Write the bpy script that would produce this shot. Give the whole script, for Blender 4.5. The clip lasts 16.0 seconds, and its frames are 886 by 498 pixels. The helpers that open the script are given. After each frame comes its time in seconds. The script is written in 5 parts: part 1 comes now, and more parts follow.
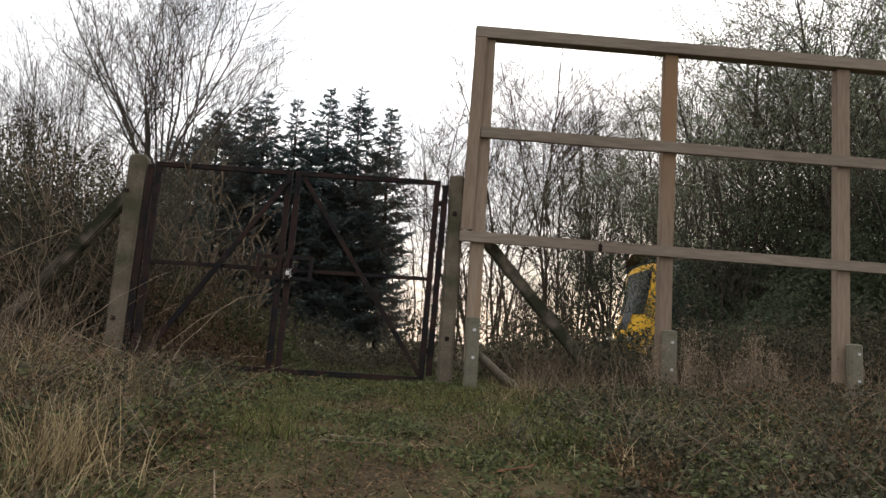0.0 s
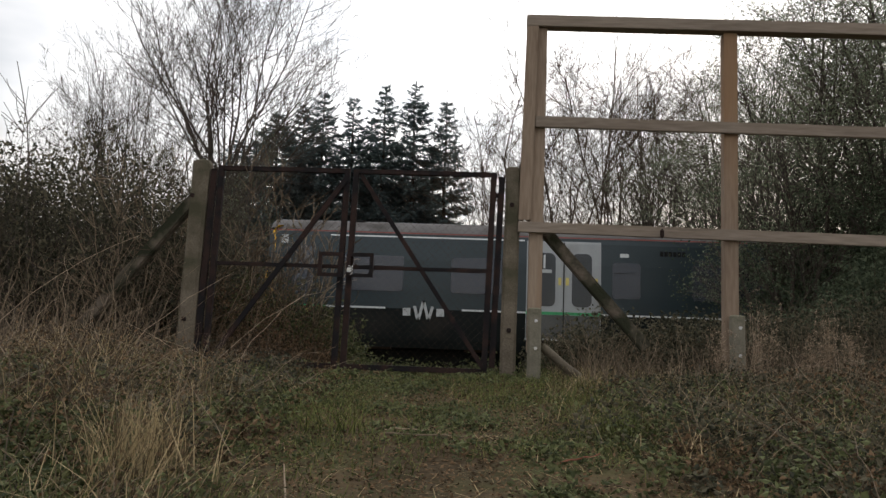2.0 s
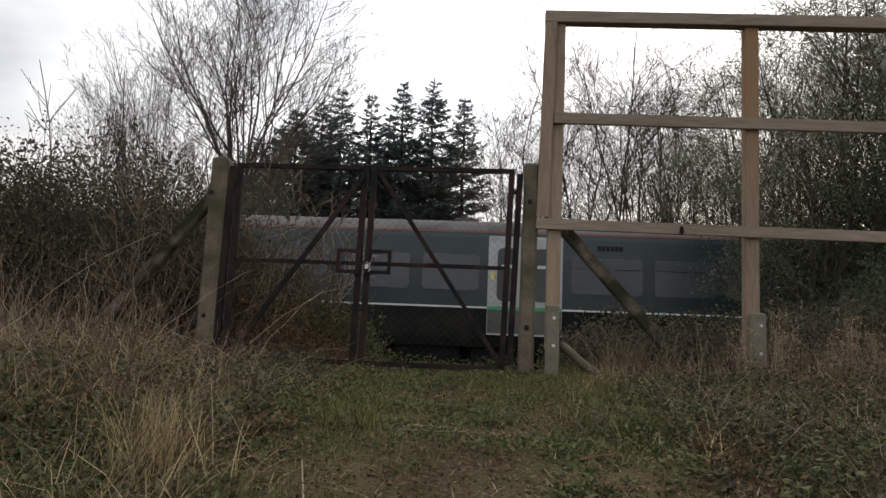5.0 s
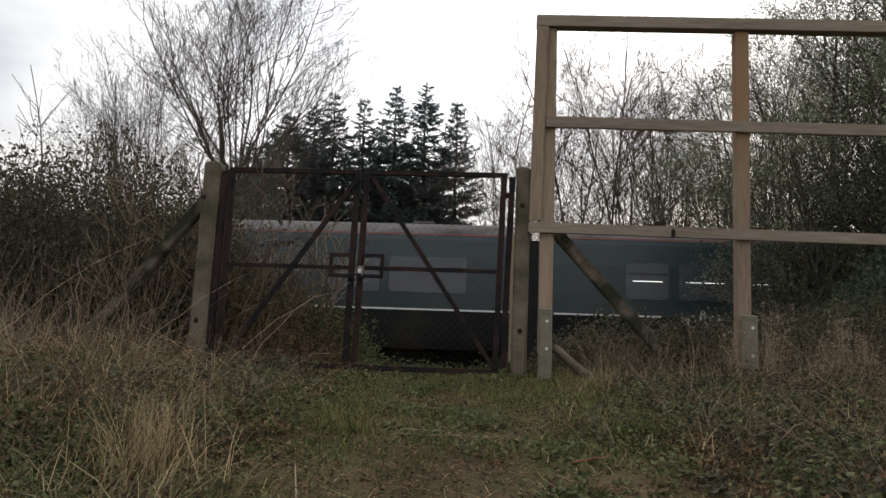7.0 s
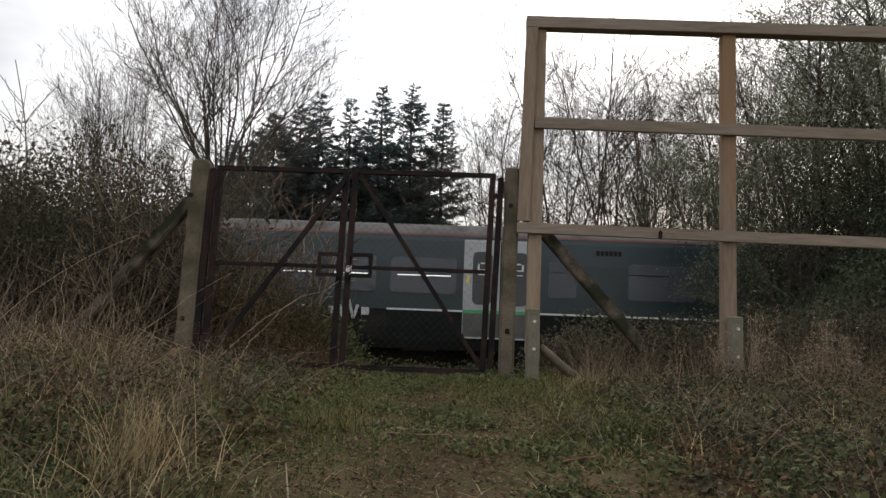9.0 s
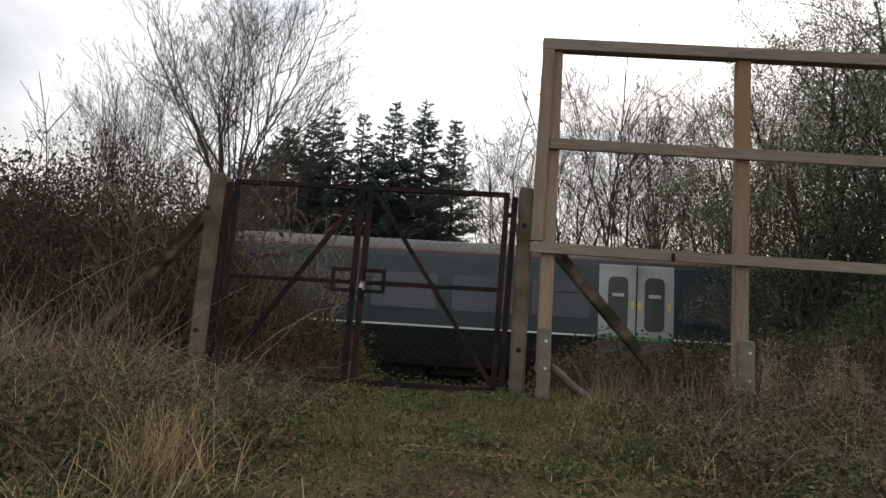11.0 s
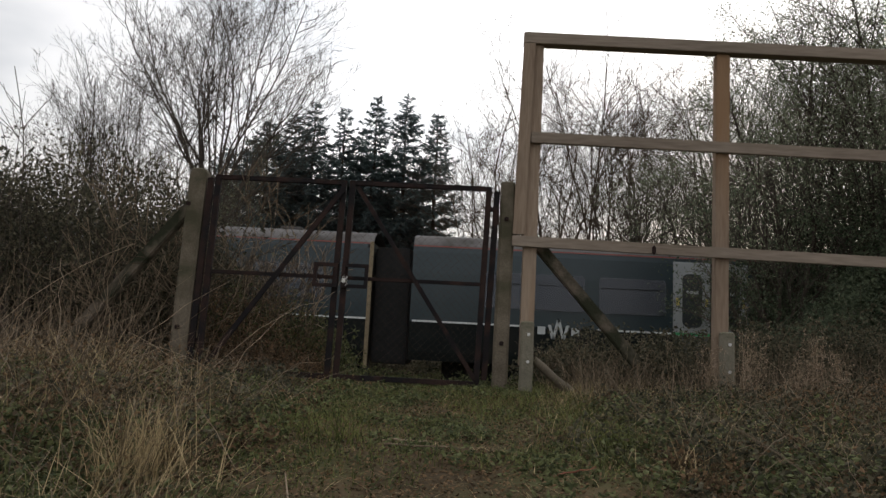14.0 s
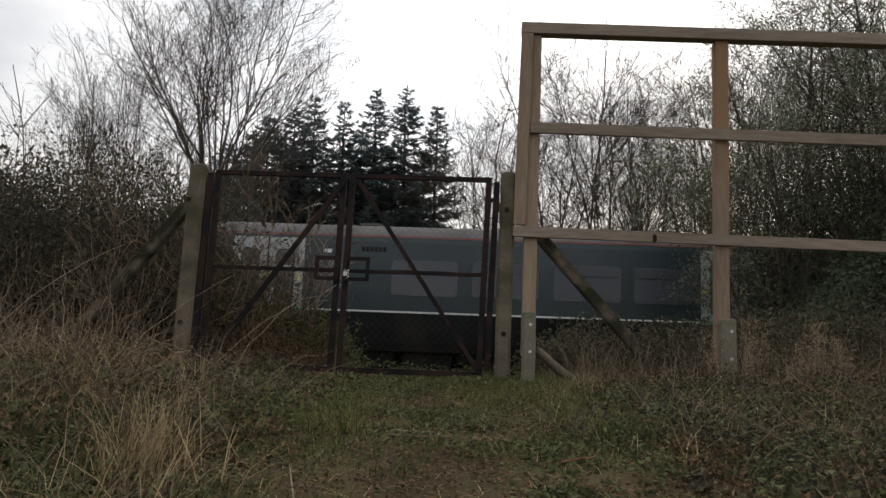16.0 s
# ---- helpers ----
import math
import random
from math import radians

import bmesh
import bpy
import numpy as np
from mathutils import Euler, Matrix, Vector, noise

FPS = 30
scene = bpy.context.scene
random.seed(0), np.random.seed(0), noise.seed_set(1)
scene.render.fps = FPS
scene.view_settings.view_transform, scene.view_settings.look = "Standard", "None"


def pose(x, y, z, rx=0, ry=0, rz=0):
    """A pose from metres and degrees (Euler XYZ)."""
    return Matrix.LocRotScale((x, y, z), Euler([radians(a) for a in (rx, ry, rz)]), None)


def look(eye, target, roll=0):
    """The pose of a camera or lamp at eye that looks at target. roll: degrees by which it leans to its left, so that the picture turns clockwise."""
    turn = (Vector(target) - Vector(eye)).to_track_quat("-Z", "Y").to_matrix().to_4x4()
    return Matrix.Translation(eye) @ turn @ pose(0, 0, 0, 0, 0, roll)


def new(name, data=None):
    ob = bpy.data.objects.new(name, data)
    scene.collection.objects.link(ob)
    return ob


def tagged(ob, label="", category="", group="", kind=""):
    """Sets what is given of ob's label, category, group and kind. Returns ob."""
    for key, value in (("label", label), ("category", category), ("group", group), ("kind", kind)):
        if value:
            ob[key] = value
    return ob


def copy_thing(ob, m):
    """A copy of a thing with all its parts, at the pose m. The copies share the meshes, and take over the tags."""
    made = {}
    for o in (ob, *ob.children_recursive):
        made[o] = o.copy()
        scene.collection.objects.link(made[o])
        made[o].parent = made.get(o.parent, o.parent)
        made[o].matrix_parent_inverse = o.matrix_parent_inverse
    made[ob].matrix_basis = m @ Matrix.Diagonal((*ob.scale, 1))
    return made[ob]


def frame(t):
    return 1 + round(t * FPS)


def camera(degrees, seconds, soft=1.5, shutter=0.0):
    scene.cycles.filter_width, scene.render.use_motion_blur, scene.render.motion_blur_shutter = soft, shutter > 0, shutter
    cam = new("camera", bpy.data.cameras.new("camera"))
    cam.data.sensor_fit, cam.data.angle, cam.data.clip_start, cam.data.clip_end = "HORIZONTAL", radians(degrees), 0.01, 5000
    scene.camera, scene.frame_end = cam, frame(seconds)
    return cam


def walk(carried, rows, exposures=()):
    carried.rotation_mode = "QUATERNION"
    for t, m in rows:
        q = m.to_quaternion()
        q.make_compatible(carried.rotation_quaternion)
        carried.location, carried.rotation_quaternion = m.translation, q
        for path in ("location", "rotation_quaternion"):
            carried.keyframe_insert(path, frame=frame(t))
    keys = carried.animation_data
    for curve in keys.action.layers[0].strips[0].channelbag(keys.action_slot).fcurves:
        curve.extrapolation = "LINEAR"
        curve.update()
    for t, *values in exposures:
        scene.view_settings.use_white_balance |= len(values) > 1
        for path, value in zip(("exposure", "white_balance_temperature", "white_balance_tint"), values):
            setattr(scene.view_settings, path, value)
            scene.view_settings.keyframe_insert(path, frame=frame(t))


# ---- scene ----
cam = camera(60, 16.0, soft=1.45)
PATH = [
    (0.0, pose(0.012, 0.021, 0.459, 96.98, -3.58, -2.23)),
    (0.5, pose(0.02, 0.026, 0.46, 97.24, -3.21, -2.15)),
    (1.0, pose(0.022, 0.016, 0.461, 97.07, -2.29, -0.15)),
    (1.5, pose(0.033, 0.023, 0.455, 96.49, -1.89, 1.06)),
    (2.0, pose(0.027, 0.008, 0.456, 96.23, -2.05, 2.48)),
    (2.5, pose(0.015, 0.005, 0.454, 95.59, -1.90, 5.23)),
    (3.0, pose(0.015, 0.001, 0.45, 95.82, -1.99, 5.78)),
    (3.5, pose(0.019, 0.008, 0.445, 95.54, -2.03, 5.01)),
    (4.0, pose(0.016, 0.021, 0.45, 95.49, -2.31, 4.21)),
    (4.5, pose(0.023, 0.018, 0.454, 95.75, -2.32, 3.96)),
    (7.0, pose(0.033, 0.006, 0.456, 96.25, -1.93, 3.33)),
    (7.5, pose(0.03, 0.003, 0.455, 96.57, -1.89, 3.38)),
    (8.0, pose(0.027, 0.004, 0.45, 97.04, -2.01, 2.44)),
    (8.5, pose(0.015, 0.002, 0.446, 96.70, -2.12, 2.07)),
    (9.0, pose(0.0, 0.0, 0.45, 96.31, -2.19, 2.16)),
    (9.5, pose(-0.017, -0.016, 0.457, 96.72, -2.42, 2.74)),
    (10.0, pose(-0.029, -0.031, 0.46, 97.27, -3.01, 2.84)),
    (12.5, pose(-0.053, -0.062, 0.457, 97.53, -3.69, 2.52)),
    (13.0, pose(-0.044, -0.064, 0.458, 97.33, -3.56, 2.16)),
    (13.5, pose(-0.04, -0.055, 0.457, 97.32, -3.22, 1.55)),
    (14.0, pose(-0.042, -0.054, 0.456, 97.14, -2.96, 1.40)),
    (14.5, pose(-0.038, -0.058, 0.461, 97.03, -2.90, 1.32)),
    (15.0, pose(-0.033, -0.063, 0.462, 97.14, -2.75, 1.24)),
    (15.5, pose(-0.036, -0.064, 0.455, 96.98, -2.44, 1.15)),
    (16.0, pose(-0.032, -0.066, 0.451, 96.53, -2.08, 1.65)),
]
walk(cam, PATH, [(0.0, 0.35), (0.5, 0.27), (1.5, 0.14), (3.0, 0.12), (10.0, 0.12), (12.5, -0.02), (14.5, -0.12), (16.0, -0.1)])

# ---- light ----
world = bpy.data.worlds.new("overcast_sky")
scene.world = world
world.use_nodes = True
wn, wl = world.node_tree.nodes, world.node_tree.links
wn.clear()
w_out, w_bg, w_add = wn.new("ShaderNodeOutputWorld"), wn.new("ShaderNodeBackground"), wn.new("ShaderNodeAddShader")
w_bg2, w_sky = wn.new("ShaderNodeBackground"), wn.new("ShaderNodeTexSky")
w_sky.sky_type, w_sky.sun_disc = "NISHITA", False
w_sky.sun_elevation, w_sky.sun_rotation = radians(11), radians(24)
w_bg2.inputs["Strength"].default_value = 0.022
w_co, w_map, w_noise, w_ramp = (wn.new("ShaderNodeTexCoord"), wn.new("ShaderNodeMapping"), wn.new("ShaderNodeTexNoise"), wn.new("ShaderNodeValToRGB"))
w_map.inputs["Scale"].default_value = (1.0, 1.0, 2.6)
w_map.inputs["Location"].default_value = (0.35, 0.1, 0.2)
w_noise.inputs["Scale"].default_value = 2.3
w_noise.inputs["Detail"].default_value = 5.0
w_noise.inputs["Roughness"].default_value = 0.45
w_ramp.color_ramp.elements[0].position, w_ramp.color_ramp.elements[0].color = 0.40, (0.55, 0.575, 0.61, 1)
w_ramp.color_ramp.elements[1].position, w_ramp.color_ramp.elements[1].color = 0.56, (0.97, 0.95, 0.95, 1)
wl.new(w_co.outputs["Generated"], w_map.inputs["Vector"])
wl.new(w_map.outputs["Vector"], w_noise.inputs["Vector"])
wl.new(w_noise.outputs["Fac"], w_ramp.inputs["Fac"])
# the cloud is brighter towards the low sun behind it
w_dot, w_range, w_mul = wn.new("ShaderNodeVectorMath"), wn.new("ShaderNodeMapRange"), wn.new("ShaderNodeMixRGB")
w_dot.operation = "DOT_PRODUCT"
w_dot.inputs[1].default_value = (0.39, 0.87, 0.29)
w_range.inputs["From Min"].default_value, w_range.inputs["From Max"].default_value = 0.56, 0.93
w_range.inputs["To Min"].default_value, w_range.inputs["To Max"].default_value = 0.62, 1.15
w_mul.blend_type = "MULTIPLY"
w_mul.inputs["Fac"].default_value = 1.0
wl.new(w_co.outputs["Generated"], w_dot.inputs[0])
wl.new(w_dot.outputs["Value"], w_range.inputs["Value"])
wl.new(w_ramp.outputs["Color"], w_mul.inputs["Color1"])
wl.new(w_range.outputs["Result"], w_mul.inputs["Color2"])
# and warmer and dimmer low down
w_sep, w_low, w_warm, w_mul2 = wn.new("ShaderNodeSeparateXYZ"), wn.new("ShaderNodeMapRange"), wn.new("ShaderNodeMixRGB"), wn.new("ShaderNodeMixRGB")
w_low.inputs["From Min"].default_value, w_low.inputs["From Max"].default_value = 0.06, 0.24
w_warm.inputs["Color1"].default_value, w_warm.inputs["Color2"].default_value = (0.78, 0.69, 0.62, 1), (1, 1, 1, 1)
w_mul2.blend_type = "MULTIPLY"
w_mul2.inputs["Fac"].default_value = 1.0
wl.new(w_co.outputs["Generated"], w_sep.inputs[0])
wl.new(w_sep.outputs["Z"], w_low.inputs["Value"])
wl.new(w_low.outputs["Result"], w_warm.inputs["Fac"])
wl.new(w_mul.outputs["Color"], w_mul2.inputs["Color1"])
wl.new(w_warm.outputs["Color"], w_mul2.inputs["Color2"])
# an overcast sky is brightest overhead
w_high, w_mul3 = wn.new("ShaderNodeMapRange"), wn.new("ShaderNodeMixRGB")
w_high.inputs["From Min"].default_value, w_high.inputs["From Max"].default_value = 0.45, 0.95
w_high.inputs["To Min"].default_value, w_high.inputs["To Max"].default_value = 1.0, 1.5
w_mul3.blend_type = "MULTIPLY"
w_mul3.inputs["Fac"].default_value = 1.0
wl.new(w_sep.outputs["Z"], w_high.inputs["Value"])
wl.new(w_mul2.outputs["Color"], w_mul3.inputs["Color1"])
wl.new(w_high.outputs["Result"], w_mul3.inputs["Color2"])
wl.new(w_mul3.outputs["Color"], w_bg.inputs["Color"])
wl.new(w_sky.outputs["Color"], w_bg2.inputs["Color"])
wl.new(w_bg.outputs[0], w_add.inputs[0])
wl.new(w_bg2.outputs[0], w_add.inputs[1])
wl.new(w_add.outputs[0], w_out.inputs["Surface"])
w_bg.inputs["Strength"].default_value = 1.5

sun = new("sun", bpy.data.lights.new("sun", "SUN"))
sun.data.energy, sun.data.angle, sun.data.color = 0.6, radians(14), (1.0, 0.88, 0.74)
sun.matrix_basis = look((8, 18, 6), (0, 0, 1))


# ---- materials ----
def mat(name, low, high, scale=8.0, rough=0.8, metal=0.0, bump=0.0, fine=60.0, island=0.0, spec=0.3, stretch=(1, 1, 1), stain=None, stain_at=0.62, thin=0.0):
    """Two-scale noise between two colours, fine relief, and a chance shift of value from piece to piece."""
    m = bpy.data.materials.new(name)
    m.use_nodes = True
    n, l = m.node_tree.nodes, m.node_tree.links
    b = n["Principled BSDF"]
    co, mp = n.new("ShaderNodeTexCoord"), n.new("ShaderNodeMapping")
    mp.inputs["Scale"].default_value = stretch
    l.new(co.outputs["Object"], mp.inputs["Vector"])
    a, c = n.new("ShaderNodeTexNoise"), n.new("ShaderNodeTexNoise")
    a.inputs["Scale"].default_value, c.inputs["Scale"].default_value = scale, fine
    a.inputs["Detail"].default_value, c.inputs["Detail"].default_value = 4.0, 3.0
    for k in (a, c):
        l.new(mp.outputs["Vector"], k.inputs["Vector"])
    mix = n.new("ShaderNodeMath")
    mix.operation = "MULTIPLY_ADD"
    l.new(c.outputs["Fac"], mix.inputs[0])
    mix.inputs[1].default_value = 0.5
    half = n.new("ShaderNodeMath")
    half.operation = "MULTIPLY"
    l.new(a.outputs["Fac"], half.inputs[0])
    half.inputs[1].default_value = 0.5
    l.new(half.outputs[0], mix.inputs[2])
    fac = mix.outputs[0]
    if island:
        g, s2 = n.new("ShaderNodeNewGeometry"), n.new("ShaderNodeMath")
        s2.operation = "MULTIPLY_ADD"
        l.new(g.outputs["Random Per Island"], s2.inputs[0])
        s2.inputs[1].default_value = island
        off = n.new("ShaderNodeMath")
        off.operation = "SUBTRACT"
        l.new(fac, off.inputs[0])
        off.inputs[1].default_value = island / 2
        l.new(off.outputs[0], s2.inputs[2])
        fac = s2.outputs[0]
    r = n.new("ShaderNodeValToRGB")
    r.color_ramp.elements[0].position, r.color_ramp.elements[0].color = 0.3, (*low, 1)
    r.color_ramp.elements[1].position, r.color_ramp.elements[1].color = 0.7, (*high, 1)
    l.new(fac, r.inputs["Fac"])
    colour = r.outputs["Color"]
    if stain:
        sn, sr, sm = n.new("ShaderNodeTexNoise"), n.new("ShaderNodeValToRGB"), n.new("ShaderNodeMix")
        sn.inputs["Scale"].default_value, sn.inputs["Detail"].default_value = scale * 0.45, 6.0
        l.new(mp.outputs["Vector"], sn.inputs["Vector"])
        sr.color_ramp.elements[0].position, sr.color_ramp.elements[1].position = stain_at - 0.08, stain_at + 0.06
        l.new(sn.outputs["Fac"], sr.inputs["Fac"])
        sm.data_type = "RGBA"
        l.new(sr.outputs["Color"], sm.inputs["Factor"])
        l.new(colour, sm.inputs["A"])
        sm.inputs["B"].default_value = (*stain, 1)
        colour = sm.outputs["Result"]
    l.new(colour, b.inputs["Base Color"])
    b.inputs["Roughness"].default_value, b.inputs["Metallic"].default_value = rough, metal
    b.inputs["Specular IOR Level"].default_value = spec
    if thin:
        tr, sh = n.new("ShaderNodeBsdfTranslucent"), n.new("ShaderNodeMixShader")
        l.new(colour, tr.inputs["Color"])
        sh.inputs["Fac"].default_value = thin
        l.new(b.outputs[0], sh.inputs[1])
        l.new(tr.outputs[0], sh.inputs[2])
        l.new(sh.outputs[0], n["Material Output"].inputs["Surface"])
    if bump:
        u = n.new("ShaderNodeBump")
        u.inputs["Strength"].default_value, u.inputs["Distance"].default_value = bump, 0.01
        l.new(c.outputs["Fac"], u.inputs["Height"])
        l.new(u.outputs["Normal"], b.inputs["Normal"])
    return m


def glow(name, colour, strength):
    m = bpy.data.materials.new(name)
    m.use_nodes = True
    b = m.node_tree.nodes["Principled BSDF"]
    b.inputs["Base Color"].default_value = (*colour, 1)
    b.inputs["Emission Color"].default_value = (*colour, 1)
    b.inputs["Emission Strength"].default_value = strength
    return m


def glass(name, tint, clear):
    """Dirty tinted glazing: part see-through, part dark and glossy."""
    m = bpy.data.materials.new(name)
    m.use_nodes = True
    n, l = m.node_tree.nodes, m.node_tree.links
    b, out = n["Principled BSDF"], n["Material Output"]
    b.inputs["Base Color"].default_value = (*tint, 1)
    b.inputs["Roughness"].default_value = 0.12
    b.inputs["Specular IOR Level"].default_value = 0.5
    t, x = n.new("ShaderNodeBsdfTransparent"), n.new("ShaderNodeMixShader")
    x.inputs["Fac"].default_value = clear
    l.new(b.outputs[0], x.inputs[1])
    l.new(t.outputs[0], x.inputs[2])
    l.new(x.outputs[0], out.inputs["Surface"])
    return m


M_TIMBER = mat("sawn_timber", (0.175, 0.125, 0.09), (0.33, 0.255, 0.19), 3.0, 0.85, bump=0.3, fine=40, stretch=(1, 1, 0.12), stain=(0.25, 0.155, 0.09), stain_at=0.62, spec=0.2)
M_RAILWOOD = mat("sawn_rail_timber", (0.165, 0.132, 0.104), (0.31, 0.255, 0.205), 3.0, 0.85, bump=0.3, fine=40, stretch=(0.12, 1, 1), stain=(0.10, 0.075, 0.055), stain_at=0.66, spec=0.2)
M_CONCRETE = mat("weathered_concrete", (0.09, 0.075, 0.057), (0.205, 0.172, 0.13), 5.0, 0.95, bump=0.5, fine=70, stain=(0.07, 0.065, 0.042), stain_at=0.55, spec=0.12)
M_STRUT = mat("mossy_dark_concrete", (0.07, 0.058, 0.046), (0.175, 0.145, 0.112), 7.0, 0.95, bump=0.5, fine=40, stain=(0.03, 0.032, 0.02), stain_at=0.5, spec=0.1)
M_SPUR = mat("concrete_spur", (0.13, 0.12, 0.09), (0.235, 0.215, 0.17), 6.0, 0.95, bump=0.5, fine=70, stain=(0.10, 0.10, 0.06), stain_at=0.56, spec=0.1)
M_RUST = mat("rusty_steel", (0.018, 0.013, 0.012), (0.048, 0.026, 0.021), 9.0, 0.85, 0.1, bump=0.4, fine=110, stain=(0.014, 0.012, 0.013), stain_at=0.52, spec=0.2)
M_WIRE = mat("rusty_wire", (0.03, 0.022, 0.018), (0.07, 0.045, 0.032), 20.0, 0.8, 0.2)
M_ZINC = mat("galvanised_bolt", (0.5, 0.5, 0.5), (0.7, 0.7, 0.7), 30.0, 0.4, 0.8)
M_LOCK = mat("pale_padlock", (0.5, 0.5, 0.48), (0.75, 0.75, 0.72), 30.0, 0.35, 0.3)
M_BARK = mat("grey_bark", (0.055, 0.046, 0.038), (0.12, 0.10, 0.083), 4.0, 0.95, island=0.5, spec=0.1)
M_BARK_WARM = mat("brown_bark", (0.05, 0.038, 0.028), (0.115, 0.088, 0.064), 4.0, 0.95, island=0.5, spec=0.1)
M_TRUNK = mat("dark_trunk", (0.04, 0.032, 0.025), (0.09, 0.07, 0.055), 6.0, 0.95, bump=0.5)
M_NEEDLE = mat("blue_green_needles", (0.075, 0.106, 0.112), (0.17, 0.215, 0.21), 0.6, 0.8, island=0.6, spec=0.2, thin=0.5)
M_LEAF = mat("dark_evergreen_leaf", (0.055, 0.075, 0.046), (0.145, 0.17, 0.105), 0.8, 0.7, island=0.6, spec=0.2, thin=0.5)
M_PALELEAF = mat("pale_willow_leaf", (0.14, 0.165, 0.105), (0.27, 0.29, 0.19), 0.8, 0.75, island=0.6, spec=0.2, thin=0.45)
M_IVY = mat("ivy_leaf", (0.038, 0.048, 0.02), (0.115, 0.122, 0.05), 0.9, 0.7, island=0.8, spec=0.18, thin=0.3)
M_HEDGELEAF = mat("bramble_leaf", (0.042, 0.043, 0.028), (0.13, 0.115, 0.075), 0.7, 0.8, island=0.7, spec=0.15, thin=0.3)
M_BROWNLEAF = mat("withered_leaf", (0.055, 0.038, 0.022), (0.20, 0.13, 0.075), 1.2, 0.9, island=0.9, spec=0.15, thin=0.25)
M_STRAW = mat("dry_straw_grass", (0.085, 0.064, 0.035), (0.43, 0.33, 0.185), 0.9, 0.8, island=0.9, spec=0.2, thin=0.25)
M_GREEN = mat("green_grass", (0.055, 0.068, 0.02), (0.185, 0.195, 0.068), 0.9, 0.8, island=0.9, spec=0.2, thin=0.3)
M_WEED = mat("green_weed_leaf", (0.05, 0.06, 0.024), (0.155, 0.168, 0.075), 0.9, 0.7, island=0.9, spec=0.2, thin=0.35)
M_CANE = mat("dead_cane", (0.075, 0.056, 0.037), (0.235, 0.178, 0.12), 1.5, 0.85, island=0.8)
M_PLUME = mat("dry_seed_plume", (0.2, 0.145, 0.10), (0.42, 0.33, 0.24), 2.0, 0.9, island=0.8, spec=0.1, thin=0.2)
M_SOIL = mat("leaf_strewn_soil", (0.04, 0.029, 0.016), (0.125, 0.09, 0.05), 1.6, 0.95, bump=0.8, fine=35, stain=(0.055, 0.066, 0.022), stain_at=0.55, spec=0.1)
M_BALLAST = mat("dark_ballast", (0.03, 0.028, 0.025), (0.09, 0.08, 0.07), 6.0, 0.95, bump=1.0, fine=25)
M_RAILSTEEL = mat("rail_steel", (0.06, 0.04, 0.03), (0.12, 0.09, 0.07), 8.0, 0.5, 0.6)
M_BODY = mat("dark_green_coach_paint", (0.017, 0.030, 0.036), (0.029, 0.045, 0.052), 1.2, 0.34, bump=0.02, spec=0.42, stain=(0.028, 0.042, 0.047), stain_at=0.6)
M_SKIRT = mat("grimy_black_green_skirt", (0.006, 0.008, 0.008), (0.013, 0.016, 0.015), 2.0, 0.8, spec=0.12, stain=(0.02, 0.019, 0.017), stain_at=0.62)
M_ROOF = mat("grimy_grey_roof", (0.085, 0.08, 0.078), (0.165, 0.155, 0.15), 2.0, 0.85, stain=(0.065, 0.06, 0.055), stain_at=0.6, spec=0.15)
M_DOOR = mat("grey_coach_door", (0.30, 0.32, 0.33), (0.40, 0.415, 0.42), 2.0, 0.4, spec=0.4, stain=(0.25, 0.25, 0.24), stain_at=0.6)
M_DOORGRIME = mat("grimy_lower_door", (0.055, 0.058, 0.055), (0.13, 0.13, 0.122), 2.5, 0.6)
M_RED = mat("dull_red_stripe", (0.16, 0.035, 0.03), (0.28, 0.07, 0.055), 5.0, 0.5)
M_WHITE = mat("off_white_stripe", (0.5, 0.52, 0.52), (0.72, 0.74, 0.74), 5.0, 0.5)
M_MARK = mat("pale_grey_mark", (0.38, 0.4, 0.4), (0.5, 0.52, 0.52), 5.0, 0.5)
M_GREENLINE = mat("bright_green_stripe", (0.04, 0.26, 0.10), (0.08, 0.40, 0.17), 5.0, 0.5)
M_YELLOW = mat("warning_yellow_paint", (0.62, 0.33, 0.02), (0.80, 0.47, 0.03), 2.0, 0.45, stain=(0.42, 0.25, 0.05), stain_at=0.66)
M_BUTTON = mat("yellow_button_plate", (0.55, 0.45, 0.12), (0.7, 0.6, 0.2), 8.0, 0.5)
M_RUBBER = mat("black_rubber", (0.008, 0.008, 0.008), (0.02, 0.02, 0.02), 6.0, 0.8)
M_PALEPIPE = mat("tarnished_pale_post", (0.17, 0.13, 0.075), (0.28, 0.225, 0.145), 5.0, 0.6)
# gloom of the coach interior, put into a mottled dark colour
M_DIMSHEET = mat("painted_interior_gloom", (0.02, 0.024, 0.03), (0.06, 0.066, 0.08), 1.7, 0.8)
M_GLASS = glass("coach_glazing", (0.075, 0.084, 0.102), 0.22)
M_DOORGLASS = glass("door_glazing", (0.035, 0.04, 0.045), 0.2)
M_SCREEN = mat("dark_windscreen", (0.008, 0.009, 0.011), (0.016, 0.018, 0.02), 2.0, 0.25, spec=0.25)
M_STRIP = glow("coach_lamp_strip", (1.0, 0.97, 0.92), 1.1)
M_ORANGE = mat("faded_orange_twine", (0.16, 0.06, 0.035), (0.26, 0.10, 0.06), 20.0, 0.8)


